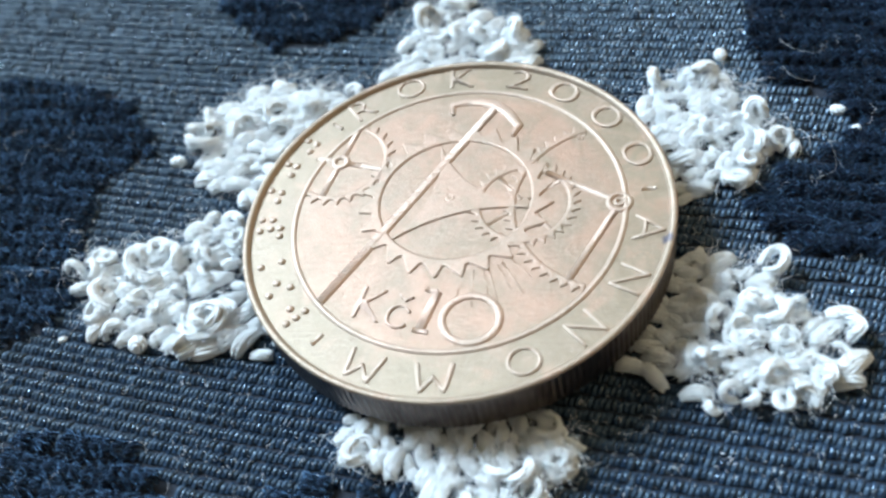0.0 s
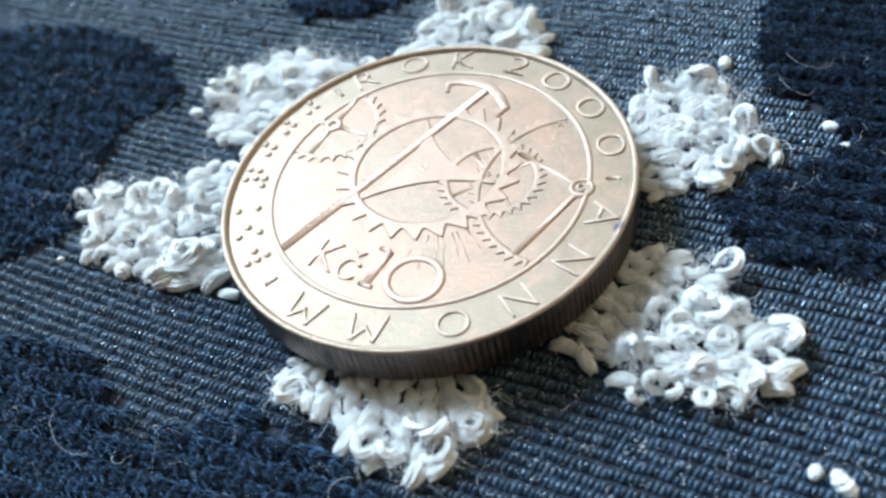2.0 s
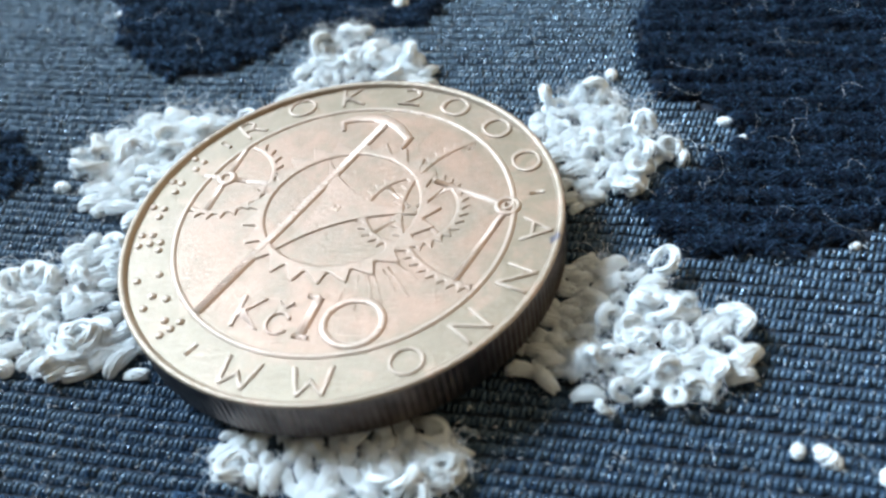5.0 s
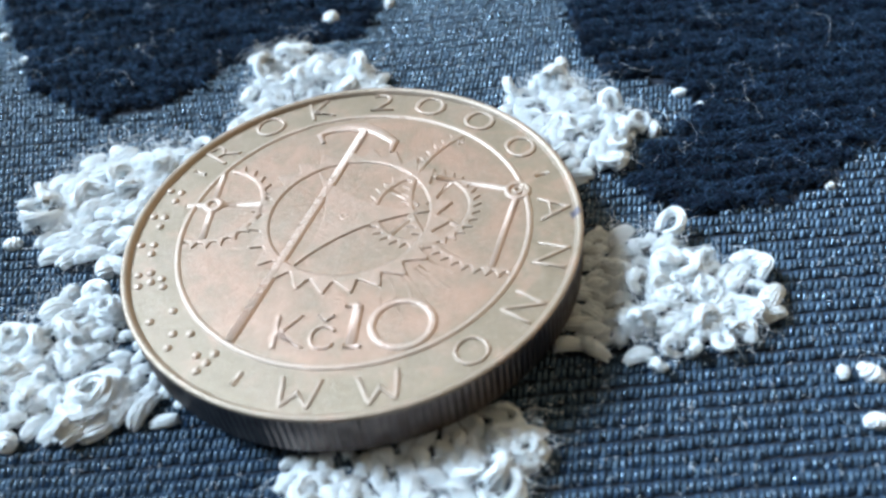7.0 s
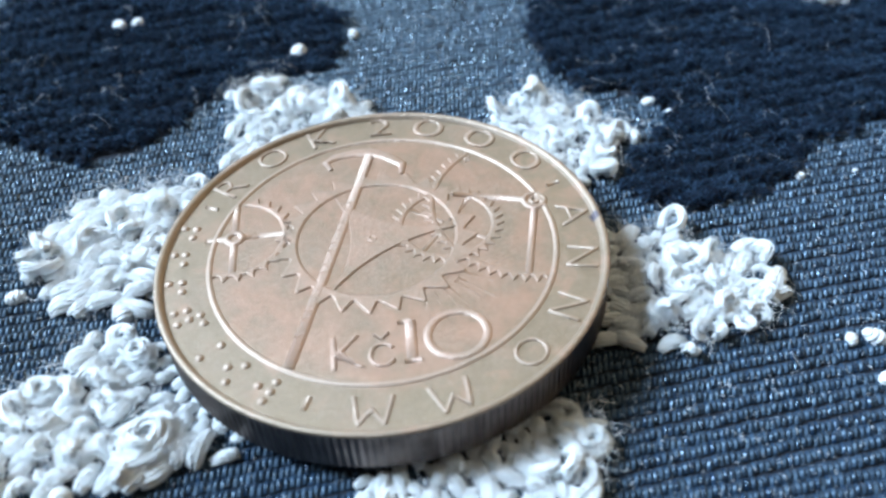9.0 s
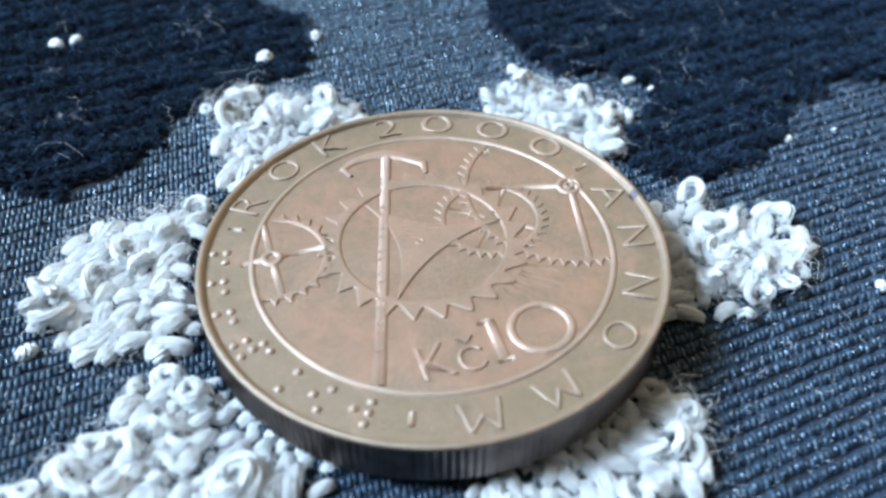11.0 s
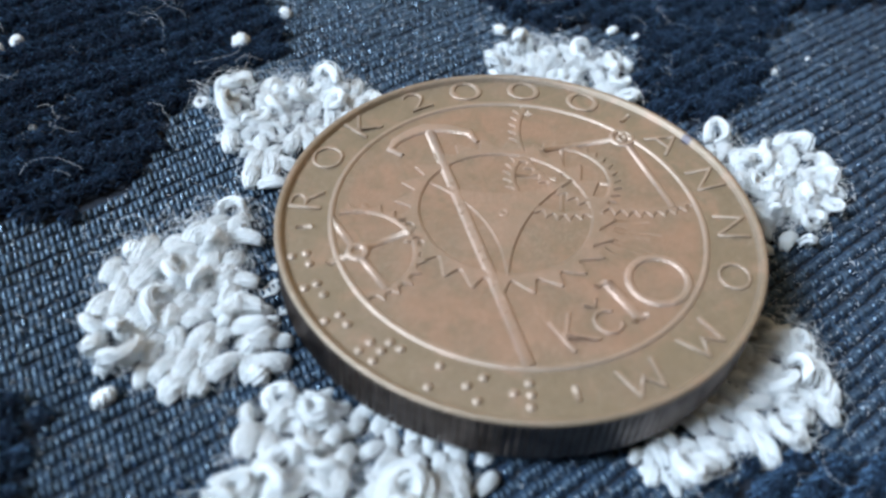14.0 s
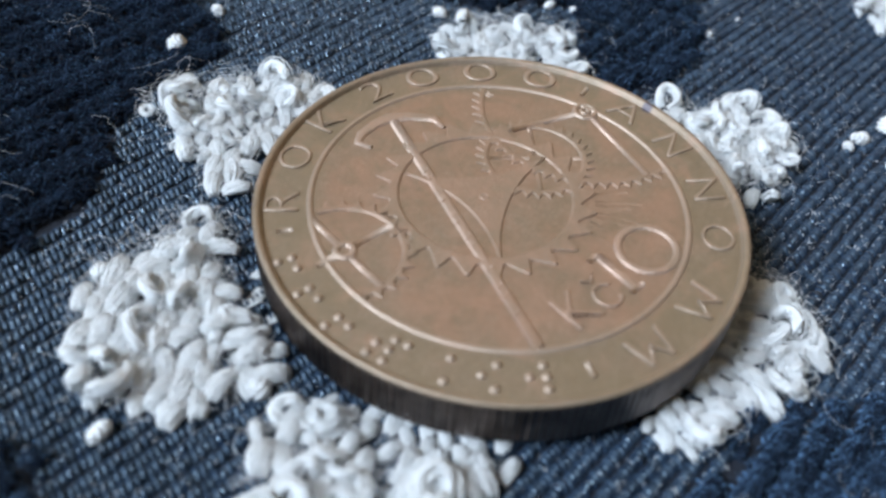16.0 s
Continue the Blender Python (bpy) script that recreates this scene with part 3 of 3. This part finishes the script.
def petal(word, poly, seed, flower):
    r = random.Random(seed)
    cx, cy = sum(p[0] for p in poly) / len(poly), sum(p[1] for p in poly) / len(poly)
    lay, curly = radians(LAY[word][0]), LAY[word][1]
    ob = new("petal")
    ob.parent = flower
    xs, ys = [p[0] for p in poly], [p[1] for p in poly]
    cu, su = math.cos(lay), math.sin(lay)
    taken = []
    for x, y, size in ROSES:
        if inside(poly, x, y):
            place(ROSE, "loop", x, y, cloth(x, y) + 0.1, r.uniform(0, 6.28), size * 1.3, ob)
            taken.append((x, y, 2.0 * size))
    for x, y, size in LOOPS:
        if inside(poly, x, y):
            place(r.choice(BIG_CURLS), "loop", x, y, cloth(x, y) + 0.35, r.uniform(0, 6.28), size, ob, r.uniform(-0.35, 0.35))
            taken.append((x, y, 0.8 * size))
    # staggered rows of stitches, with loops over them
    along, across = 1.42, 0.84
    for i in range(-28, 29):
        for k in range(-16, 17):
            p, q = (k + 0.5 * (i % 2)) * along + r.gauss(0, 0.2), i * across + r.gauss(0, 0.12)
            x, y = cx + p * cu - q * su, cy + p * su + q * cu
            d = math.hypot(x, y)
            inner = depth(poly, x, y)
            if d < 10.9 or inner < 0.12 or any(math.hypot(x - a, y - b) < c * 0.7 for a, b, c in taken):
                continue
            z, high, turn = cloth(x, y), 1.0, lay + r.gauss(0, 0.3)
            if d < 14.2:
                # next to the coin the stitches run out from under it, and below it they are pressed flat
                turn = math.atan2(y, x) + r.gauss(0, 0.25)
            if d < 13.6:
                room = coin_floor(x, y) - z
                if room < 0.3:
                    continue
                high = min(1.0, max(0.3, room / 1.0)) if d < 12.9 else 0.85
                place(r.choice(SATIN), "stitch", x, y, z, turn + r.gauss(0, 0.25), r.uniform(0.6, 0.8), ob, 0.0, high * 1.1)
                continue
            if inner < 0.4 and r.random() < 0.25:
                place(r.choice(KNOTS), "knot", x, y, z, r.uniform(0, 6.28), r.uniform(0.9, 1.3), ob)
            elif d > 14.8 and r.random() < curly * 0.6:
                place(r.choice(CURLS), "curl", x, y, z, r.uniform(0, 6.28), r.uniform(0.75, 1.0), ob, r.uniform(-0.4, 0.4))
            else:
                place(r.choice(SATIN), "stitch", x, y, z + r.uniform(0, 0.3), turn, r.uniform(0.78, 1.05), ob, r.uniform(-0.25, 0.25))
            if inner > 0.35 and d > 14.8 and r.random() < curly * 0.7 and not any(math.hypot(x - a, y - b) < c for a, b, c in taken):
                place(r.choice(CURLS), "curl", x + r.uniform(-0.4, 0.4), y + r.uniform(-0.4, 0.4), z + r.uniform(0.4, 0.75), r.uniform(0, 6.28), r.uniform(0.8, 1.15), ob, r.uniform(-0.5, 0.5))
    # small stitches crowd together along the edge of the coin
    crowd = []
    for _ in range(1500 if word in ("upper right", "lower right", "bottom") else 0):
        x, y = r.uniform(min(xs), max(xs)), r.uniform(min(ys), max(ys))
        d = math.hypot(x, y)
        z = cloth(x, y) + 0.02
        room = coin_floor(x, y) - z
        if not 11.9 < d < 14.6 or depth(poly, x, y) < 0.1 or any(math.hypot(x - a, y - b) < 0.62 for a, b in crowd) or (d < 13.0 and room < 0.35):
            continue
        crowd.append((x, y))
        high = min(1.0, room / 0.6) if d < 13.0 else 1.0
        place(r.choice(SATIN), "stitch", x, y, z, math.atan2(y, x) + r.gauss(0, 0.5), r.uniform(0.42, 0.58), ob, r.uniform(-0.2, 0.2) if d > 13.2 else 0.0, high)
    # wisps round the petal
    wisps = Shape()
    for _ in range(2500):
        x, y = r.uniform(min(xs) - 1, max(xs) + 1), r.uniform(min(ys) - 1, max(ys) + 1)
        if math.hypot(x, y) < 13.5 or depth(poly, x, y) < 0.2:
            continue
        t = np.linspace(0, 1, 4)
        d, e, bend = r.uniform(0, 6.28), r.choice((0.4, 0.6, 0.9, 1.3, 1.8)), r.uniform(-2, 2)
        path = np.stack([x + np.cos(d + bend * t) * e * t, y + np.sin(d + bend * t) * e * t, cloth(x, y) + 0.7 + r.uniform(0, 0.6) + 0.4 * np.sin(3 * t)], -1)
        tube(wisps, path, r.uniform(0.005, 0.011), 3)
    part("fluff", wisps, WISP, ob, "loose white wisps")["kind"] = "stuff"


for i, (word, poly) in enumerate(PETALS):
    petal(word, poly, 100 + i, FLOWER)
NEXT = tagged(new("embroidered_flower"), "cream white neighbouring flower embroidered in looped floss", "embroidery")
petal("top", [(40.4, 11.4), (44, 9.6), (48, 13), (46, 16), (42, 14.4)], 120, NEXT)
petal("lower right", [(35.6, -14.6), (37.8, -12.4), (43, -13), (43, -19), (37, -17.5)], 121, NEXT)


def fleck(x, y, size):
    r = random.Random(int(x * 31 + y * 17))
    ob = new("white_fleck", r.choice(KNOTS))
    ob.matrix_basis = Matrix.LocRotScale((x * MM, y * MM, cloth(x, y) * MM), Euler((r.uniform(-0.4, 0.4), r.uniform(-0.4, 0.4), r.uniform(0, 6))), (size * r.uniform(0.8, 1.0), size * r.uniform(1.0, 1.4), size * 0.9))
    tagged(ob, "small white knot of floss on the dark cloth", "knot", "white flecks")


for x, y, size in ((3.7, 23.6, 1.35), (8.0, 24.0, 0.95), (-10.2, 25.8, 0.8), (-18.3, 27.1, 0.9), (-7.6, 32.8, 1.3), (-6.3, 32.9, 1.1), (17.2, 12.4, 1.0), (23.0, 6.7, 0.85), (23.7, 5.2, 0.6), (27.0, -3.9, 0.6), (30.5, -5.1, 0.4),
                   (20.5, -15.1, 0.75), (21.7, -15.5, 1.15), (20.4, -17.9, 1.0), (24.3, -17.0, 1.3), (-24.9, 3.5, 0.6), (-24.1, -4.5, 0.5), (-19.0, 8.7, 1.05), (-19.9, 30.6, 0.8)):
    fleck(x, y, size)


def stray_fibres():
    """Fine pale hairs lying over wool and weave."""
    r = random.Random(5)
    s = Shape()
    n = 0
    while n < 340:
        x, y = r.uniform(-42, 46), r.uniform(-24, 40)
        on_wool = any(inside(p, x, y) for p in PATCHES)
        if math.hypot(x, y) < 15 or (not on_wool and r.random() < 0.75):
            continue
        n += 1
        t = np.linspace(0, 1, 12)
        d, e, bend = r.uniform(0, 6.28), r.choice((0.5, 0.7, 1.0, 1.6, 3.0)) * r.uniform(0.7, 1.3), r.uniform(-2.2, 2.2)
        kink = 0.07 * np.sin(t * r.uniform(7, 16) + n) * min(e, 1.5)
        path = np.stack([x + np.cos(d + bend * t) * e * t + kink, y + np.sin(d + bend * t * t) * e * t - kink * 0.7, cloth(x, y) + (0.75 if on_wool else 0.18) + r.uniform(0, 0.25) + 0.3 * np.sin(np.pi * t)], -1)
        tube(s, path, r.uniform(0.003, 0.008), 3)
    return tagged(new("stray_fibre", s.mesh("stray_fibre", HAIR)), "fine pale loose fibres lying over the dark embroidery", "fibre", kind="stuff")


stray_fibres()

# ---- the coin ----
COIN_TOP = Vector((-0.08 * MM, -0.13 * MM, 3.03 * MM))
NORMAL = Vector((-0.018, 0.064, 1.0)).normalized()
ACROSS = (Vector((1, 0, 0)) - NORMAL * NORMAL.x).normalized()
AWAY = NORMAL.cross(ACROSS)
coin = tagged(new("coin"), "worn copper-coloured coin with gear relief lying on white embroidery", "coin")
coin.matrix_world = Matrix.Translation(COIN_TOP) @ Matrix((ACROSS, AWAY, NORMAL)).transposed().to_4x4()
FIELD, RADIUS = -0.13, 12.25
LOWER = 0.8  # wear has flattened the relief
SUNK = Vector((0.08, 0.13, -0.09 + FIELD * (1 - LOWER))) * MM  # the field lies below the rim


def lathe(shape, profile, segs):
    v = [(r * math.cos(2 * math.pi * i / segs), r * math.sin(2 * math.pi * i / segs), z) for r, z in profile for i in range(segs)]
    f = [(j * segs + i, j * segs + (i + 1) % segs, (j + 1) * segs + (i + 1) % segs, (j + 1) * segs + i) for j in range(len(profile) - 1) for i in range(segs)]
    shape.add(v, f)


def coin_body():
    s = Shape()
    lathe(s, [(r, FIELD - 0.09) for r in (11.80, 9.2, 6.0, 3.0, 0.6)], 180)
    s.f.append(tuple(4 * 180 + i for i in range(180)))
    part("field", s, COIN, coin)
    s = Shape()
    lathe(s, [(12.22, -0.16), (12.24, -0.06), (12.2, 0.03), (12.1, 0.07), (11.98, 0.06), (11.88, -0.02), (11.82, -0.14), (11.76, FIELD - 0.11)], 240)
    part("rim", s, LOW, coin)
    s = Shape()
    teeth = 200
    segs = teeth * 4
    wave = (0.0, 0.055, 0.055, 0.0)
    prof = [(-2.62, 0.55, 0), (-2.62, 0.12, 0), (-2.5, 0.02, 1), (-0.24, 0.02, 1), (-0.15, 0.02, 0)]
    v = [((RADIUS - i - k * wave[a % 4]) * math.cos(2 * math.pi * a / segs), (RADIUS - i - k * wave[a % 4]) * math.sin(2 * math.pi * a / segs), z) for z, i, k in prof for a in range(segs)]
    f = [(j * segs + a, j * segs + (a + 1) % segs, (j + 1) * segs + (a + 1) % segs, (j + 1) * segs + a) for j in range(4) for a in range(segs)]
    f.append(tuple(range(segs))[::-1])
    s.add(v, f)
    part("milled_edge", s, EDGE, coin, "finely milled edge with shade in its colour", False)


coin_body()


def relief(name, shape, mat, smooth=True):
    ob = part(name, shape, mat, coin, "", smooth)
    ob.location, ob.scale = SUNK, (1, 1, LOWER)
    return ob


def ridge(name, points, width, top, closed=False, soft=0.08, mat=None):
    """A raised line along points (x, y) or (x, y, factor on the width)."""
    p = np.array([q[:2] for q in points], float)
    k = np.array([q[2] if len(q) > 2 else 1.0 for q in points])
    n = len(p)
    if closed:
        d = np.roll(p, -1, 0) - np.roll(p, 1, 0)
    else:
        d = np.gradient(p, axis=0)
    d /= np.linalg.norm(d, axis=1)[:, None]
    nrm = np.stack([-d[:, 1], d[:, 0]], 1)
    half = (width / 2 * k)[:, None]
    cols = [p + nrm * (half + soft), p + nrm * half, p + nrm * half * 0.6, p - nrm * half * 0.6, p - nrm * half, p - nrm * (half + soft)]
    zs = [FIELD - 0.02, FIELD + (top - FIELD) * 0.75, top, top, FIELD + (top - FIELD) * 0.75, FIELD - 0.02]
    v = np.concatenate([np.c_[c, np.full(n, z)] for c, z in zip(cols, zs)])
    m = n if closed else n - 1
    f = [(j * n + (i + 1) % n, j * n + i, (j + 1) * n + i, (j + 1) * n + (i + 1) % n) for j in range(5) for i in range(m)]
    if not closed:
        f += [tuple(j * n for j in range(6)), tuple(j * n + n - 1 for j in range(5, -1, -1))]
    s = Shape()
    s.add(v, f)
    return relief(name, s, mat or RELIEF)


def arc(cx, cy, r, a0, a1, n=24):
    return [(cx + r * math.cos(radians(a0 + (a1 - a0) * i / n)), cy + r * math.sin(radians(a0 + (a1 - a0) * i / n))) for i in range(n + 1)]


def cog(name, cx, cy, r_in, r_root, r_tip, teeth, top, lean=0.5, a0=0.0, a1=360.0, keep=9.3, shift=0.0, gap=0.5):
    """A toothed rim: flat band with pointed teeth, left out beyond the inner ring."""
    s = Shape()
    per = 12
    n = int(teeth * per * (a1 - a0) / 360)
    pts = []
    for i in range(n + 1):
        a = a0 + (a1 - a0) * i / n
        ph = ((a - shift) / 360 * teeth) % 1.0
        tri = ph / lean if ph < lean else (1 - ph) / (1 - lean)
        r = r_root + (r_tip - r_root) * max(0.0, tri * (1 + gap) - gap) ** 1.2
        pts.append((radians(a), r))
    v = []
    for a, r in pts:
        for rr, z in ((r + 0.06, FIELD - 0.02), (r + 0.02, FIELD + (top - FIELD) * 0.7), (r - 0.06, top), (r_in + 0.08, top), (r_in, FIELD + (top - FIELD) * 0.7), (r_in - 0.07, FIELD - 0.02)):
            v.append((cx + rr * math.cos(a), cy + rr * math.sin(a), z))
    f = []
    for i in range(n):
        if math.hypot(v[6 * i][0], v[6 * i][1]) > keep or math.hypot(v[6 * i + 6][0], v[6 * i + 6][1]) > keep:
            continue
        f += [(6 * i + j, 6 * i + 6 + j, 6 * i + 7 + j, 6 * i + 1 + j) for j in range(5)]
    s.add(v, f)
    return relief(name, s, LOW, False)


def plate(name, outline, top, soft=0.07):
    """A raised flat shape with sloping sides, seen as a star from its middle."""
    p = np.array(outline, float)
    c = p.mean(0)
    n = len(p)
    d = np.roll(p, -1, 0) - np.roll(p, 1, 0)
    d /= np.linalg.norm(d, axis=1)[:, None]
    o = np.stack([d[:, 1], -d[:, 0]], 1) * soft
    v = np.concatenate([np.c_[p + o, np.full(n, FIELD - 0.02)], np.c_[p, np.full(n, top)], [[c[0], c[1], top]]])
    f = [(i, (i + 1) % n, n + (i + 1) % n, n + i) for i in range(n)] + [(n + i, n + (i + 1) % n, 2 * n) for i in range(n)]
    s = Shape()
    s.add(v, f)
    return relief(name, s, LOW, False)


def dome(name, x, y, r, top):
    s = Shape()
    segs, v = 10, []
    for k, z in ((1.0, FIELD - 0.01), (0.8, FIELD + (top - FIELD) * 0.6), (0.4, top)):
        v += [(x + r * k * math.cos(2 * math.pi * i / segs), y + r * k * math.sin(2 * math.pi * i / segs), z) for i in range(segs)]
    f = [(j * segs + i, j * segs + (i + 1) % segs, (j + 1) * segs + (i + 1) % segs, (j + 1) * segs + i) for j in range(2) for i in range(segs)] + [tuple(2 * segs + i for i in range(segs))]
    s.add(v, f)
    return relief(name, s, RELIEF)


def glyph(char, x, y, w, h, turn, top=0.0, thin=0.0, splay=0.0):
    """One raised character, its box w wide and h high, centred at x, y; splay spreads its feet."""
    cu = bpy.data.curves.new("glyph", "FONT")
    cu.body, cu.size, cu.extrude, cu.bevel_depth, cu.resolution_u, cu.offset = char, 1.0, 0.004, 0.03, 3, thin - 0.022
    tmp = new("glyph", cu)
    me = bpy.data.meshes.new_from_object(tmp.evaluated_get(bpy.context.evaluated_depsgraph_get()))
    bpy.data.objects.remove(tmp)
    co = np.array([q.co[:] for q in me.vertices])
    lo, hi = co.min(0), co.max(0)
    co = (co - (lo + hi) / 2) / (hi - lo) * np.array([w, h, (top - FIELD) + 0.04])
    co[:, 2] += (top + FIELD) / 2 - 0.02
    co[:, 0] *= 1.0 - splay * 2 * co[:, 1] / h
    a = radians(turn)
    xy = np.stack([x + co[:, 0] * math.cos(a) - co[:, 1] * math.sin(a), y + co[:, 0] * math.sin(a) + co[:, 1] * math.cos(a), co[:, 2]], -1) * MM
    for q, c in zip(me.vertices, xy):
        q.co = c
    me.polygons.foreach_set("use_smooth", [True] * len(me.polygons))
    me.materials.clear()
    me.materials.append(RELIEF)
    ob = new("numeral" if char in "0123456789" else "letter", me)
    ob.parent = coin
    ob.location, ob.scale = SUNK, (1, 1, LOWER)
    return ob


# rings and legend
ridge("inner_ring", arc(0.05, 0.05, 9.42, 0, 360, 180)[:-1], 0.2, 0.0, True)
for char, a, w in (("R", 122.4, 1.4), ("O", 104.5, 1.85), ("K", 86.8, 1.5), ("2", 66.7, 1.4), ("0", 50.6, 1.95), ("0", 32.4, 1.95), ("0", 13.8, 1.95), ("A", -15.5, 1.8), ("N", -33.8, 1.55), ("N", -53.3, 1.55), ("O", -72.0, 1.8),
                   ("M", -96.2, 1.75), ("M", -116.4, 1.75)):
    glyph(char, 10.8 * math.cos(radians(a)), 10.8 * math.sin(radians(a)), w, 1.65, a - 90, 0.0, -0.02, 0.2 if char == "M" else 0.0)
for a in (133, -0.7, -133):
    ca, sa = math.cos(radians(a)), math.sin(radians(a))
    ridge("tick", [(10.35 * ca, 10.35 * sa), (10.75 * ca, 10.75 * sa), (11.15 * ca, 11.15 * sa)], 0.16, 0.0)
# groups of dots round the rim: angle, radius
DOTS = [(143.0, 11.48), (142.8, 10.80), (146.5, 10.79), (153.7, 11.45), (153.6, 10.83), (157.5, 10.82), (164.7, 11.52), (165.1, 10.80), (168.6, 10.84), (176.1, 11.43), (176.3, 10.77), (179.9, 10.80), (179.8, 10.21), (183.2, 10.22),
        (180.2, 11.45), (194.0, 10.14), (193.9, 11.37), (201.7, 10.73), (205.1, 10.11), (204.8, 11.36), (212.6, 10.69), (216.2, 10.11), (216.5, 10.72), (216.3, 11.32)]
for a, r in DOTS:
    dome("dot", r * math.cos(radians(a)), r * math.sin(radians(a)), 0.24, 0.05)

# value
ridge("numeral", [(-0.95, -5.62), (-1.42, -6.76), (-1.9, -7.9)], 0.42, 0.01)
ridge("numeral", [(-1.55, -5.38, 0.9), (-1.3, -5.5, 1.0), (-0.98, -5.6, 1.1)], 0.2, 0.0)
ridge("numeral", [(-2.25, -7.82), (-1.92, -7.95), (-1.5, -8.1)], 0.2, 0.0)
ridge("numeral", [(0.76 + 1.5 * math.cos(radians(a)), -7.52 + 1.42 * math.sin(radians(a))) for a in range(0, 360, 9)], 0.3, 0.01, True)
glyph("K", -4.5, -5.98, 1.6, 2.0, -20, 0.0, -0.02)
glyph("\u010d", -2.98, -6.62, 1.3, 2.1, -20, 0.0, -0.02)

# clockwork
cog("escape_wheel", 0.02, 0.84, 4.4, 4.82, 5.7, 24, -0.01, 0.75, shift=-7.9, gap=0.12)
tips = [(-0.8, 5.1), (-3.8, -1.9), (4.4, -0.62)]
tri = []
for (x0, y0), (x1, y1) in zip(tips, tips[1:] + tips[:1]):
    mx, my = (x0 + x1) * 0.06, 0.75 + (y0 + y1 - 1.5) * 0.06
    for i in range(14):
        t = i / 14
        tri.append(((1 - t) ** 2 * x0 + 2 * t * (1 - t) * mx + t * t * x1, (1 - t) ** 2 * y0 + 2 * t * (1 - t) * my + t * t * y1))
plate("spokes", tri, -0.012)
ridge("pivot", arc(-0.25, 0.8, 0.2, 0, 360, 16)[:-1], 0.08, 0.03, True, 0.03)
ridge("verge_rod", [(-7.4, -5.5), (-4.05, -1.1), (-0.7, 3.35), (2.72, 7.9)], 0.46, 0.015)
for i in range(13):
    t = 0.12 + i * 0.05 + (0.015 if i % 2 else 0)
    x, y = -7.4 + 10.12 * t, -5.5 + 13.4 * t
    ridge("notch", [(x - 0.24, y + 0.06), (x, y + 0.0), (x + 0.24, y + 0.1)], 0.07, 0.035, False, 0.03)
ridge("anchor", [(0.0, 7.55, 0.3), (-0.05, 8.35, 0.7), (0.7, 8.55, 1.0), (1.7, 8.4, 1.2), (2.6, 8.05, 1.5), (3.35, 7.2, 1.2), (3.95, 5.95, 1.0), (3.52, 5.1, 0.25)], 0.46, 0.03)
cog("small_wheel", -6.95, 4.72, 2.72, 2.98, 3.38, 26, -0.01, 0.5)
ridge("hub", arc(-6.95, 4.72, 0.42, 0, 360, 20)[:-1], 0.26, 0.02, True)
for a, l in ((69, 2.75), (-21, 2.75), (-110, 2.75), (159, 1.6)):
    ca, sa = math.cos(radians(a)), math.sin(radians(a))
    ridge("spoke", [(-6.95 + 0.5 * ca, 4.72 + 0.5 * sa), (-6.95 + 1.5 * ca, 4.72 + 1.5 * sa), (-6.95 + l * ca, 4.72 + l * sa)], 0.28, -0.01)
cog("pinion", 3.92, -0.12, 2.5, 2.76, 3.14, 32, -0.035, 0.5, gap=0.25)
for a in (32, 122, 212, 302):
    ca, sa = math.cos(radians(a)), math.sin(radians(a))
    ridge("spoke", [(3.92 + 0.3 * ca, -0.12 + 0.3 * sa), (3.92 + 1.4 * ca, -0.12 + 1.4 * sa), (3.92 + 2.5 * ca, -0.12 + 2.5 * sa)], 0.16, -0.07, mat=LOW)
# one toothed sector round the hinge, passing under the large wheel
cog("toothed_arc", 9.08, -0.87, 5.72, 5.98, 6.4, 62, -0.03, 0.5, 98, 250, gap=0.3)
for i in range(7):
    a = radians(-104 + i * 8 + (i * 37 % 5))
    ca, sa = math.cos(a), math.sin(a)
    ridge("ray", [(1.2 + 3.0 * ca, -1.4 + 3.0 * sa, 0.5), (1.2 + 4.0 * ca, -1.4 + 4.0 * sa, 1.0), (1.2 + (4.8 + 0.6 * (i % 2)) * ca, -1.4 + (4.8 + 0.6 * (i % 2)) * sa, 0.2)], 0.06, -0.122, False, 0.14, COIN)
ridge("hinge", arc(9.08, -0.87, 0.58, 0, 360, 24)[:-1], 0.2, 0.02, True)
ridge("hinge", arc(9.08, -0.87, 0.22, 0, 360, 16)[:-1], 0.14, 0.02, True, 0.04)
ridge("monogram", [(7.35, 4.2), (7.4, 4.45), (7.45, 4.7)], 0.08, -0.06, False, 0.04)
ridge("monogram", [(7.6, 4.15), (7.55, 4.4), (7.75, 4.55)], 0.08, -0.06, False, 0.04)
ridge("leg", [(8.6, -0.5), (6.95, 0.72), (5.32, 1.92)], 0.26, 0.01)
ridge("leg", [(8.72, -1.5), (7.3, -3.6), (5.85, -5.75)], 0.26, 0.01)
